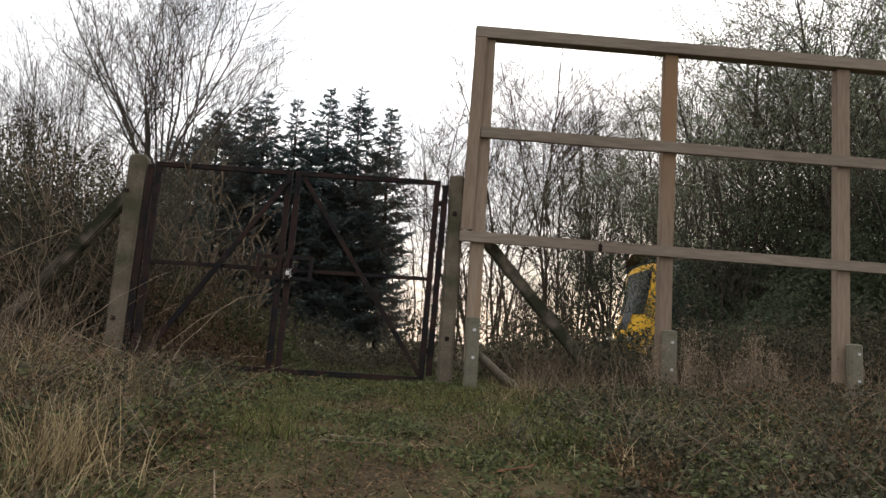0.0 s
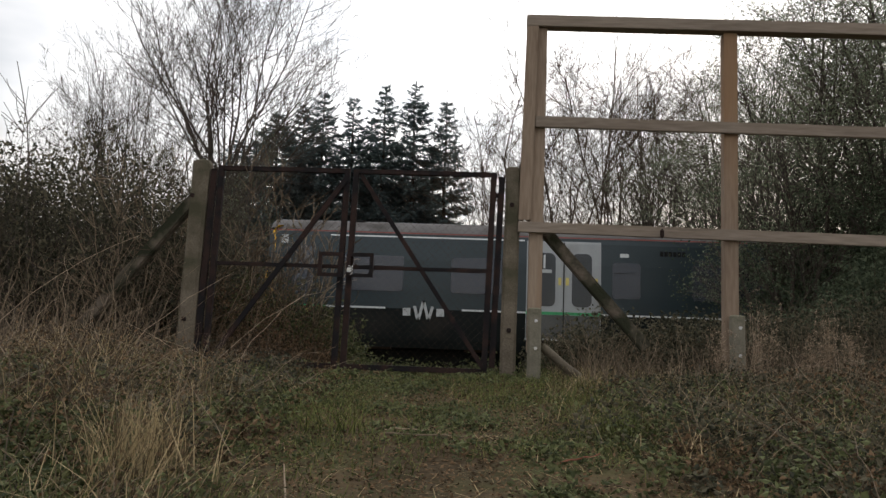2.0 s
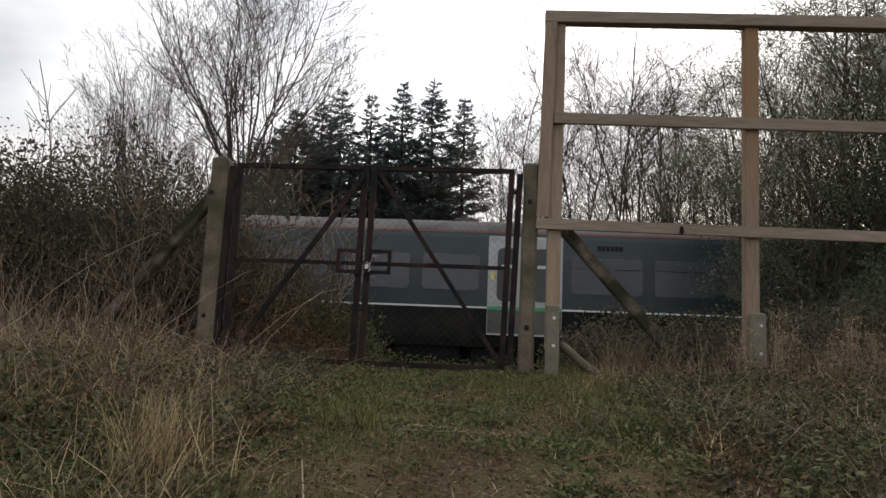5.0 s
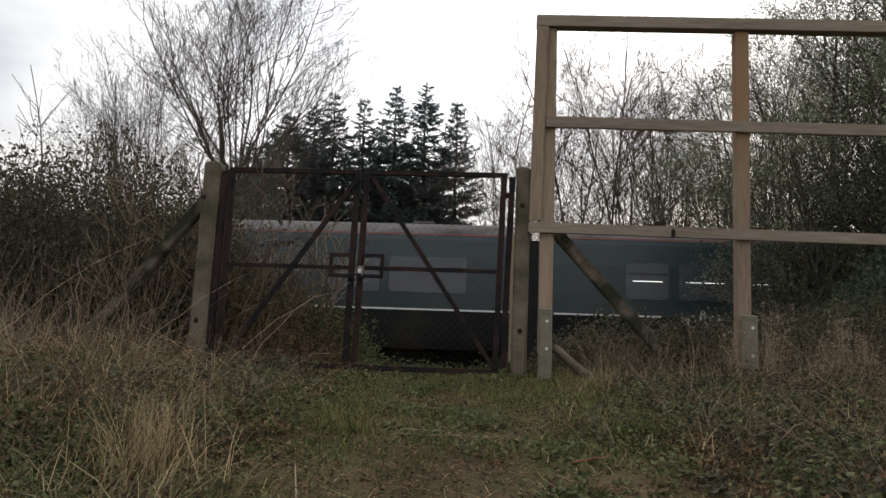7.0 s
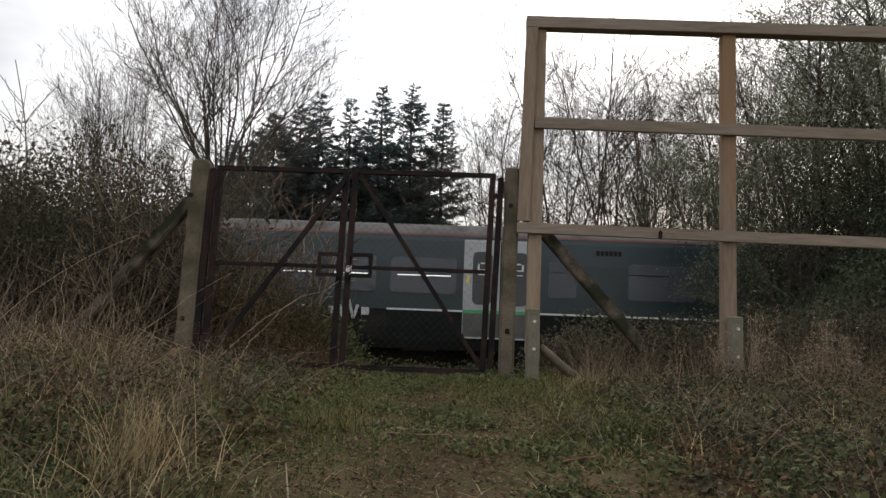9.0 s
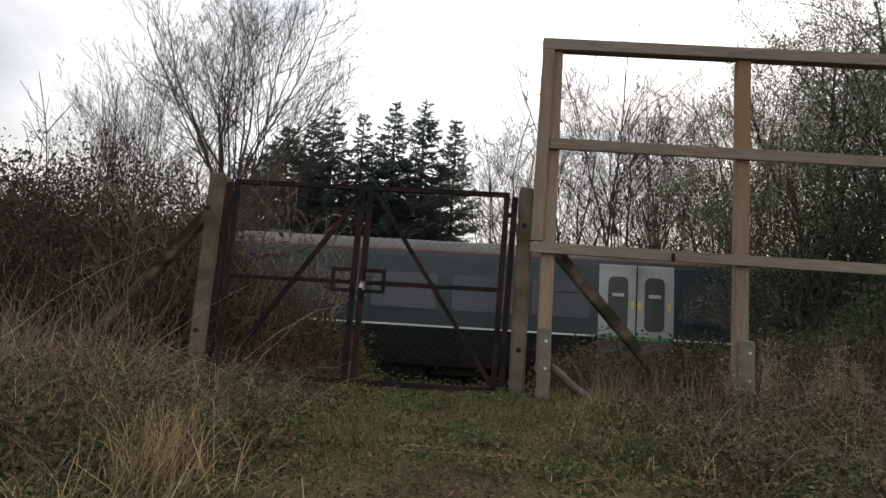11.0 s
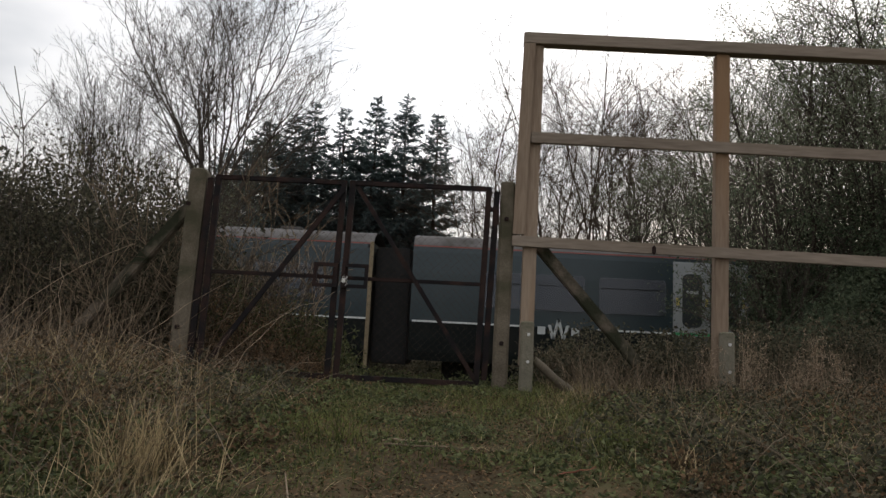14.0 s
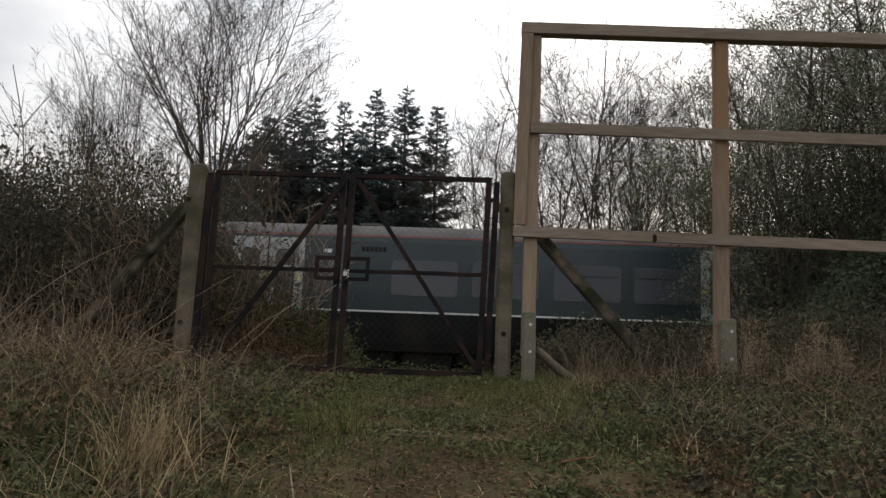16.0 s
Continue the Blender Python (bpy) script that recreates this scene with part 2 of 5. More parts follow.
# ---- mesh helpers ----
def mesh_np(name, verts, faces, material, smooth=False):
    """A mesh from arrays; faces of one size."""
    verts, faces = np.asarray(verts, np.float32), np.asarray(faces, np.int32)
    me = bpy.data.meshes.new(name)
    me.vertices.add(len(verts))
    me.vertices.foreach_set("co", verts.ravel())
    k = faces.shape[1]
    me.loops.add(faces.size)
    me.loops.foreach_set("vertex_index", faces.ravel())
    me.polygons.add(len(faces))
    me.polygons.foreach_set("loop_start", np.arange(0, faces.size, k, dtype=np.int32))
    me.polygons.foreach_set("loop_total", np.full(len(faces), k, np.int32))
    me.polygons.foreach_set("use_smooth", np.full(len(faces), smooth))
    me.update(calc_edges=True)
    me.materials.append(material)
    return me


def mesh_bm(name, bm, material, smooth=False):
    me = bpy.data.meshes.new(name)
    for f in bm.faces:
        f.smooth = smooth
    bm.to_mesh(me)
    bm.free()
    me.materials.append(material)
    return me


def box_bm(x0, x1, y0, y1, z0, z1, bevel=0.0, bm=None):
    own = bm is None
    bm = bm or bmesh.new()
    got = bmesh.ops.create_cube(bm, size=1.0)["verts"]
    for v in got:
        v.co = Vector((x0 + (v.co.x + 0.5) * (x1 - x0), y0 + (v.co.y + 0.5) * (y1 - y0), z0 + (v.co.z + 0.5) * (z1 - z0)))
    if bevel and own:
        bmesh.ops.bevel(bm, geom=bm.edges[:], offset=bevel, segments=2, affect="EDGES")
    return bm


def skew(bm, kx=0.0, z0=0.0, kz=0.0, x0=0.0):
    """Lean a piece along x with height, and tip it in height along x."""
    for v in bm.verts:
        x, z = v.co.x, v.co.z
        v.co.x, v.co.z = x + kx * (z - z0), z + kz * (x - x0)
    return bm


def part(name, bm, material, parent, label="", smooth=False):
    ob = new(name, mesh_bm(name, bm, material, smooth))
    ob.parent = parent
    if label:
        tagged(ob, label)
    return ob


def part_np(name, verts, faces, material, parent, label="", kind=""):
    ob = new(name, mesh_np(name, verts, faces, material))
    ob.parent = parent
    return tagged(ob, label, kind=kind)


def thing(name, at, label, category, group="", kind=""):
    ob = new(name)
    ob.matrix_basis = pose(*at)
    return tagged(ob, label, category, group, kind)


def tubes(paths, sides=3):
    """paths: rows of (points, first radius, last radius)."""
    V, F, base = [], [], 0
    ang = np.arange(sides) * 2 * np.pi / sides
    ring = np.c_[np.cos(ang), np.sin(ang)]
    for pts, r0, r1 in paths:
        pts = np.asarray(pts, float)
        k = len(pts)
        d = np.gradient(pts, axis=0)
        d /= np.linalg.norm(d, axis=1)[:, None] + 1e-9
        ref = np.array([0.31, 0.17, 0.93]) if abs(d[0][2]) < 0.8 else np.array([0.95, 0.2, 0.1])
        u = np.cross(d, ref)
        u /= np.linalg.norm(u, axis=1)[:, None] + 1e-9
        w = np.cross(d, u)
        r = np.linspace(r0, r1, k)[:, None, None]
        V.append((pts[:, None] + r * (ring[None, :, :1] * u[:, None] + ring[None, :, 1:] * w[:, None])).reshape(-1, 3))
        i = np.arange(k - 1)[:, None] * sides + np.arange(sides)[None]
        j = np.arange(k - 1)[:, None] * sides + (np.arange(sides)[None] + 1) % sides
        F.append(np.stack([i, j, j + sides, i + sides], -1).reshape(-1, 4) + base)
        base += k * sides
    return np.concatenate(V), np.concatenate(F)


def leaves(rng, c, size, flat=0.0, slim=0.55):
    """Folded diamond leaves at the places c."""
    n = len(c)
    a = rng.normal(size=(n, 3))
    a[:, 2] *= 1 - flat
    a /= np.linalg.norm(a, axis=1)[:, None]
    b = np.cross(a, rng.normal(size=(n, 3)) + np.array([0, 0, 3 * flat]))
    b /= np.linalg.norm(b, axis=1)[:, None]
    s = (size * rng.uniform(0.6, 1.3, n))[:, None]
    up = np.cross(a, b) * s * 0.15
    V = np.stack([c - a * s * 0.5, c + b * s * slim * 0.5 + up, c + a * s * 0.5, c - b * s * slim * 0.5 + up], 1).reshape(-1, 3)
    q = np.arange(n)[:, None] * 4
    return V, np.concatenate([q + [0, 1, 2], q + [0, 2, 3]])


def blades(rng, base, height, width, lean=0.5, droop=0.4, turn=None):
    """Curved grass blades, narrowing upwards, in three spans."""
    n = len(base)
    a = rng.uniform(0, 2 * np.pi, n) if turn is None else turn
    out = np.c_[np.cos(a), np.sin(a), np.zeros(n)]
    side = np.c_[-np.sin(a + rng.normal(0, 0.8, n)), np.cos(a), np.zeros(n)]
    side /= np.linalg.norm(side, axis=1)[:, None]
    h = (height * rng.uniform(0.55, 1.25, n))[:, None]
    ln = (lean * rng.uniform(0.1, 1.2, n))[:, None]
    dr = (droop * rng.uniform(0, 1.2, n))[:, None]
    V = []
    for s, wd in ((0.0, 1.0), (0.4, 0.8), (0.75, 0.5), (1.0, 0.08)):
        p = base + out * h * (ln * s + dr * s ** 3 * 0.6)
        p[:, 2] += (h * (s - dr * s ** 3 * 0.55))[:, 0]
        V += [p - side * width * wd / 2, p + side * width * wd / 2]
    V = np.stack(V, 1).reshape(-1, 3)
    q = np.arange(n)[:, None] * 8
    F = np.concatenate([q + [0, 1, 3, 2], q + [2, 3, 5, 4], q + [4, 5, 7, 6]])
    return V, F


def grow(rng, start, way, length, radius, level, kids, angle, paths, rise=0.12, wobble=0.12, spans=5, shrink=(0.42, 0.68), tips=None):
    """One branch and, along it, its side branches."""
    p, d = np.array(start, float), np.array(way, float)
    d /= np.linalg.norm(d)
    pts = [p.copy()]
    for _ in range(spans):
        d = d + rng.normal(0, wobble, 3) + np.array([0, 0, rise])
        d /= np.linalg.norm(d)
        p = p + d * length / spans
        pts.append(p.copy())
    pts = np.array(pts)
    paths.append((level, pts, radius, max(radius * 0.3, 0.003)))
    if level >= len(kids):
        if tips is not None:
            tips.append(pts)
        return
    for i in range(kids[level]):
        s = rng.uniform(0.16, 1.0) ** 0.85 * spans
        k = min(int(s), spans - 1)
        q = pts[k] + (pts[k + 1] - pts[k]) * (s - k)
        t = pts[k + 1] - pts[k]
        t /= np.linalg.norm(t)
        side = np.cross(t, rng.normal(size=3))
        side /= np.linalg.norm(side)
        an = radians(rng.uniform(*angle))
        rest = 1 - 0.55 * s / spans
        grow(rng, q, t * math.cos(an) + side * math.sin(an), length * rng.uniform(*shrink) * rest, max(radius * 0.5 * (1 - 0.5 * s / spans), 0.004),
             level + 1, kids, angle, paths, rise, wobble, 4 if level else spans, shrink, tips)


def bare_tree(name, at, seed, stems, kids, angle, material, label, group="", rise=0.1, wobble=0.06):
    """stems: rows of (way, length, radius, foot)."""
    rng = np.random.default_rng(seed)
    tree = thing(name, at, label, "tree", group)
    paths = []
    for way, length, radius, foot in stems:
        grow(rng, foot, way, length, radius, 0, kids, angle, paths, rise=rise, wobble=wobble, spans=7)
    for q in paths:
        if q[0] == 0:
            V, F = tubes([q[1:]], 6)
            part_np("stem", V, F, material, tree)
    V, F = tubes([q[1:] for q in paths if q[0] > 0], 3)
    part_np("crown", V, F, material, tree, "leafless mesh of fine twigs", "stuff")
    return tree


def smooth_step(a, b, x):
    s = np.clip((x - a) / (b - a), 0, 1)
    return s * s * (3 - 2 * s)


# ---- ground ----
def ground_z(x, y):
    x, y = np.asarray(x, float), np.asarray(y, float)
    z = np.interp(y, [-60, 0, 1.0, 2.5, 4.0, 7.2, 7.9, 9.0, 10.8, 13.6, 19.6, 22.5, 80, 900], [-1.2, -1.05, -0.75, -0.22, -0.10, 0.045, 0.035, -0.06, -0.3, -0.82, -0.82, -0.1, 0.0, 0.0])
    near = smooth_step(1.8, 3.6, y) * (1 - smooth_step(8.0, 11.5, y))
    z = z + 0.15 * smooth_step(-1.2, -2.6, x) * near * (1 - 0.8 * smooth_step(5.4, 6.9, y)) + 0.06 * smooth_step(1.3, 2.6, x) * near * (1 - smooth_step(5.8, 7.0, y))
    z = z + 0.02 * np.sin(2.1 * x + 0.6 * y) * np.sin(1.7 * y - 0.4 * x) + 0.012 * np.sin(5.3 * x + 1.0) * np.sin(4.7 * y)
    return z


def build_ground():
    xs = np.unique(np.concatenate([-np.geomspace(12, 1500, 24), np.linspace(-12, 12, 161), np.geomspace(12, 1500, 24)]))
    ys = np.unique(np.concatenate([-np.geomspace(1, 1500, 24), np.linspace(-1, 24, 200), np.geomspace(24, 2500, 28)]))
    X, Y = np.meshgrid(xs, ys)
    V = np.c_[X.ravel(), Y.ravel(), ground_z(X, Y).ravel()]
    nx = len(xs)
    i = (np.arange(len(ys) - 1)[:, None] * nx + np.arange(nx - 1)[None]).ravel()
    g = new("ground", mesh_np("ground", V, np.c_[i, i + 1, i + nx + 1, i + nx], M_SOIL, True))
    tagged(g, "uneven sloping soil with moss and dead leaves", "ground", kind="structure")


build_ground()

RAIL_TOP = -0.55
bm = bmesh.new()
for x0 in range(-80, 80, 20):
    box_bm(x0, x0 + 20, 15.3, 19.4, -0.95, -0.72, bm=bm)
tagged(new("ballast", mesh_bm("ballast", bm, M_BALLAST)), "dark stone ballast under the railway track", "ballast", kind="structure")
for y in (16.68, 18.12):
    r = new("track_rail", mesh_bm("track_rail", box_bm(-80, 80, y - 0.035, y + 0.035, -0.721, RAIL_TOP, 0.01), M_RAILSTEEL))
    tagged(r, "worn steel running rail on dark ballast", "rail", "track rails")


# ---- gate ----
GY = 7.2


def bar(x0, z0, x1, z1, width, y0, y1, bevel=0.004):
    """A flat bar between two places of the gate's plane."""
    d = math.hypot(x1 - x0, z1 - z0)
    b = box_bm(-width / 2, width / 2, y0, y1, 0, d, bevel)
    bmesh.ops.transform(b, matrix=pose(x0, 0, z0, 0, math.degrees(math.atan2(x1 - x0, z1 - z0)), 0), verts=b.verts)
    return b


def chain_link(x0, x1, z0, z1, y, pitch=0.075):
    """Two families of slanting wires, each a thin tube with a small wave where it hooks its neighbours."""
    paths = []
    w, h = x1 - x0, z1 - z0
    for sgn in (1, -1):
        c = -h
        while c < w:
            a, b = max(0.0, c), min(w, c + h)
            if b - a > 0.02:
                k = max(2, int((b - a) / 0.15) + 1)
                u = np.linspace(a, b, k)
                zz = u - c
                xx = u if sgn > 0 else w - u
                paths.append((np.c_[x0 + xx, np.full(k, y) + 0.002 * sgn, z0 + zz], 0.001, 0.001))
            c += pitch
    return tubes(paths, 3)


def gate_leaf(x0, x1, hinge_left, label):
    leaf = thing("gate_leaf", (0, GY, 0), label, "gate", "pair of gate leaves")
    zb, zt, w = 0.085, 1.985, 0.055
    rack = lambda b: skew(b, 0.023, 1.95)
    part("stile", rack(box_bm(x0, x0 + w, -0.025, 0.025, zb, zt, 0.004)), M_RUST, leaf)
    part("stile", rack(box_bm(x1 - w, x1, -0.025, 0.025, zb, zt, 0.004)), M_RUST, leaf)
    part("top_rail", rack(box_bm(x0 + w, x1 - w, -0.022, 0.022, zt - 0.045, zt, 0.004)), M_RUST, leaf)
    part("middle_rail", rack(box_bm(x0 + w, x1 - w, -0.016, 0.016, 1.025, 1.06, 0.003)), M_RUST, leaf)
    part("bottom_rail", rack(box_bm(x0 + w, x1 - w, -0.022, 0.022, zb, zb + 0.05, 0.004)), M_RUST, leaf)
    if hinge_left:
        part("brace", bar(x0 + 0.055, zb + 0.06, x1 - 0.03, zt - 0.1, 0.05, -0.05, -0.026), M_RUST, leaf, "slanting rusty steel brace")
        px0, px1 = x1 - 0.235, x1 - 0.004
    else:
        part("brace", bar(x1 - 0.08, zb + 0.06, x0 + 0.08, zt - 0.06, 0.042, -0.05, -0.026), M_RUST, leaf, "slanting rusty steel brace")
        px0, px1 = x0 + 0.004, x0 + 0.255
    lock = bmesh.new()
    z0, z1, k = 0.945, 1.175, 0.034
    for q in ((px0, px1, z0, z0 + k), (px0, px1, z1 - k, z1), (px0, px0 + k, z0 + k, z1 - k), (px1 - k, px1, z0 + k, z1 - k)):
        box_bm(q[0], q[1], -0.062, -0.028, q[2], q[3], bm=lock)
    part("lock_guard", rack(lock), M_RUST, leaf, "square rusty steel frame round the lock")
    V, F = chain_link(x0 + w, x1 - w, zb + 0.05, zt - 0.045, 0.03)
    V[:, 0] += 0.023 * (V[:, 2] - 1.95)
    part_np("chain_link_mesh", V, F, M_WIRE, leaf, "rusty diamond wire mesh", "stuff")
    for z in (0.35, 1.75):
        part("hinge", rack(box_bm(*((x0 - 0.06, x0 + 0.05) if hinge_left else (x1 - 0.05, x1 + 0.075)), 0.026, 0.045, z, z + 0.05, 0.004)), M_RUST, leaf, "rusty strap hinge")
    return leaf


gate_leaf(-2.505, -1.225, True, "rusty steel gate leaf with chain link and padlock frame")
gate_leaf(-1.195, 0.175, False, "rusty steel gate leaf with chain link, closed")
lock_thing = thing("padlock", (-1.186, GY - 0.06, 1.02), "pale metal padlock hanging on the rusty gate", "padlock")
part("lock_body", box_bm(-0.018, 0.015, -0.012, 0.012, -0.03, 0.012, 0.005), M_LOCK, lock_thing)
V, F = tubes([(np.c_[0.011 * np.cos(np.linspace(0, np.pi, 9)), np.zeros(9), 0.012 + 0.022 * np.sin(np.linspace(0, np.pi, 9))], 0.003, 0.003)], 6)
part_np("shackle", V, F, M_LOCK, lock_thing)
V, F = tubes([(np.c_[0.028 + 0.008 * np.sin(np.linspace(0, 18, 22)), -0.018 + 0.006 * np.cos(np.linspace(0, 18, 22)), np.linspace(0.03, -0.055, 22)], 0.003, 0.003)], 5)
part_np("chain", V, F, M_LOCK, lock_thing, "short pale chain")


def post_bm(w, d, z0, z1, lean=0.0, dome=0.05):
    """A cast concrete post: bevelled shaft and a rounded head."""
    b = bmesh.new()
    rings = [(z0, 1.0)] + [(z0 + (z1 - dome - z0) * k / 6, 1.0) for k in range(1, 7)] + [(z1 - dome * 0.45, 0.9), (z1 - dome * 0.12, 0.66), (z1, 0.34)]
    rng = np.random.default_rng(int(w * 1000 + z1 * 100))
    prev = None
    c = 0.16
    out = [(-0.5, -0.5 + c), (-0.5 + c, -0.5), (0.5 - c, -0.5), (0.5, -0.5 + c), (0.5, 0.5 - c), (0.5 - c, 0.5), (-0.5 + c, 0.5), (-0.5, 0.5 - c)]
    for z, s in rings:
        j = rng.normal(0, 0.0025, 2)
        ring = [b.verts.new((x * w * s + j[0] + lean * (z - z0), y * d * s + j[1], z)) for x, y in out]
        if prev:
            for k in range(8):
                b.faces.new((prev[k], prev[(k + 1) % 8], ring[(k + 1) % 8], ring[k]))
        else:
            b.faces.new(ring[::-1])
        prev = ring
    b.faces.new(prev)
    return b


def concrete_post(x, y, w, top, strut, lean, label):
    p = thing("gate_post", (x, y, 0), label, "post", "concrete gate posts")
    part("shaft", post_bm(w, w * 0.95, -0.25, top, lean), M_CONCRETE, p)
    x0, z0, x1, z1 = strut
    s = bar(x0 - x, z0, x1 - x, z1, 0.112, 0.02, 0.12, 0.014)
    part("strut", s, M_STRUT, p, "slanting concrete strut")
    hx, tilt = (0.115, 0.03) if x < 0 else (-0.16, 0.028)
    part("hinge_plate", skew(box_bm(hx - 0.028, hx + 0.028, -0.055, -0.005, 0.15, 1.95, 0.004), tilt, -0.25), M_RUST, p, "upright rusty steel angle")
    for z in (0.5, 1.68):
        part("bolt", box_bm(-0.02, 0.02, -w / 2 - 0.016, -w / 2 + 0.01, z - 0.02, z + 0.02, 0.006), M_RUST, p, "rusty bolt head")
    return p


concrete_post(-2.73, GY + 0.03, 0.165, 2.045, (-2.74, 1.70, -4.0, 0.12), 0.026, "weathered concrete gate post with slanting strut")
concrete_post(0.325, GY + 0.06, 0.145, 2.06, (0.34, 1.80, 1.62, 0.38), 0.004, "mossy concrete gate post beside the timber frame")


# ---- timber frame ----
def timber_frame():
    f = thing("timber_frame", (0, GY, 0), "tall bare timber fence frame on concrete spurs", "fence frame")
    for k, x in enumerate((0.56, 2.37, 4.09)):
        part("post", box_bm(x - 0.064, x + 0.064, 0.0, 0.11, 0.30, 3.43 - 0.01 * (x - 0.5), 0.005), M_TIMBER, f, "sawn square timber post")
        sx = x + (-0.005, 0.02, 0.06)[k]
        sp = part("concrete_spur", post_bm(0.122, 0.1, -0.35, (0.715, 0.71, 0.69)[k], 0.0, 0.015), M_SPUR, f, "short grey concrete spur bolted to the post")
        sp.location = (sx, -0.075, 0)
        for z in (0.595, 0.345):
            bo = part("bolt", box_bm(-0.014, 0.014, -0.012, 0.008, -0.014, 0.014, 0.005), M_ZINC, sp, "shiny bolt head")
            bo.location = (0.012, -0.052, z)
    part("end_board", skew(box_bm(0.425, 0.54, -0.042, -0.002, 1.535, 3.43, 0.004), 0.02, 3.43), M_TIMBER, f, "upright board beside the end post")
    part("top_rail", skew(box_bm(0.425, 5.6, -0.04, 0.09, 3.432, 3.545, 0.005), kz=-0.01, x0=0.5), M_RAILWOOD, f)
    part("middle_rail", skew(box_bm(0.528, 5.6, -0.045, -0.002, 2.432, 2.54, 0.005), kz=-0.01, x0=0.5), M_RAILWOOD, f)
    part("bottom_rail", skew(box_bm(0.385, 5.6, -0.045, -0.002, 1.42, 1.522, 0.005), kz=-0.011, x0=0.5), M_RAILWOOD, f)
    part("hanging_knot", box_bm(1.70, 1.735, -0.062, -0.046, 1.40, 1.485, 0.012), M_RUST, f, "dark scrap on the rail")


timber_frame()
u = np.linspace(0, 1, 8)
xx, yy = 0.64 + 0.42 * u, GY + 0.12 + 0.04 * u
V, F = tubes([(np.c_[xx, yy, 0.36 - 0.33 * u + 0.006 * np.sin(9 * u)], 0.04, 0.05)], 9)
tagged(new("broken_post", mesh_np("broken_post", V, F, M_CONCRETE, True)), "short broken concrete post lying against the fence spur", "broken post")


# ---- train ----
WHEELS = []
SIDE_Y = 16.0
# the side's outline from sill to crown: (depth, height)
OUTLINE = [(0.10, -0.02), (0.02, 0.30), (0.0, 0.55), (0.0, 0.93), (0.0, 1.35), (0.015, 1.95), (0.05, 2.40), (0.075, 2.50), (0.10, 2.555)]
ROOFLINE = [(0.10, 2.555), (0.16, 2.625), (0.30, 2.715), (0.55, 2.80), (0.95, 2.865), (1.4, 2.885), (1.85, 2.865), (2.25, 2.80), (2.5, 2.715), (2.64, 2.625), (2.70, 2.555)]


def loft(outline, x0, x1, z_low=-9.0, z_high=9.0, proud=0.0, spans=1):
    """A strip of the coach's side between two heights, along x."""
    o = [p for p in outline if z_low - 1e-6 <= p[1] <= z_high + 1e-6]
    zs, ys = [p[1] for p in outline], [p[0] for p in outline]
    if outline is OUTLINE:
        for z in (z_low, z_high):
            if zs[0] < z < zs[-1] and all(abs(z - p[1]) > 1e-4 for p in o):
                o.append((float(np.interp(z, zs, ys)), z))
        o.sort(key=lambda p: p[1])
    b = bmesh.new()
    rows = [[b.verts.new((x, y - proud, z)) for y, z in o] for x in np.linspace(x0, x1, spans + 1)]
    for r0, r1 in zip(rows, rows[1:]):
        for k in range(len(o) - 1):
            b.faces.new((r0[k], r1[k], r1[k + 1], r0[k + 1]))
    return b


def side_depth(z):
    return float(np.interp(z, [p[1] for p in OUTLINE], [p[0] for p in OUTLINE]))


def rounded_panel(x0, x1, z0, z1, proud, thick=0.004, r=0.08, steps=4):
    """A panel with rounded corners that follows the coach's side."""
    b = bmesh.new()
    pts = []
    for cx, cz, a0 in ((x1 - r, z1 - r, 0), (x0 + r, z1 - r, 90), (x0 + r, z0 + r, 180), (x1 - r, z0 + r, 270)):
        for k in range(steps + 1):
            a = radians(a0 + 90 * k / steps)
            pts.append((cx + r * math.cos(a), cz + r * math.sin(a)))
    front = [b.verts.new((x, side_depth(z) - proud - thick, z)) for x, z in pts]
    back = [b.verts.new((x, side_depth(z) - proud, z)) for x, z in pts]
    b.faces.new(front)
    n = len(pts)
    for k in range(n):
        b.faces.new((front[k], back[k], back[(k + 1) % n], front[(k + 1) % n]))
    bmesh.ops.recalc_face_normals(b, faces=b.faces)
    return b


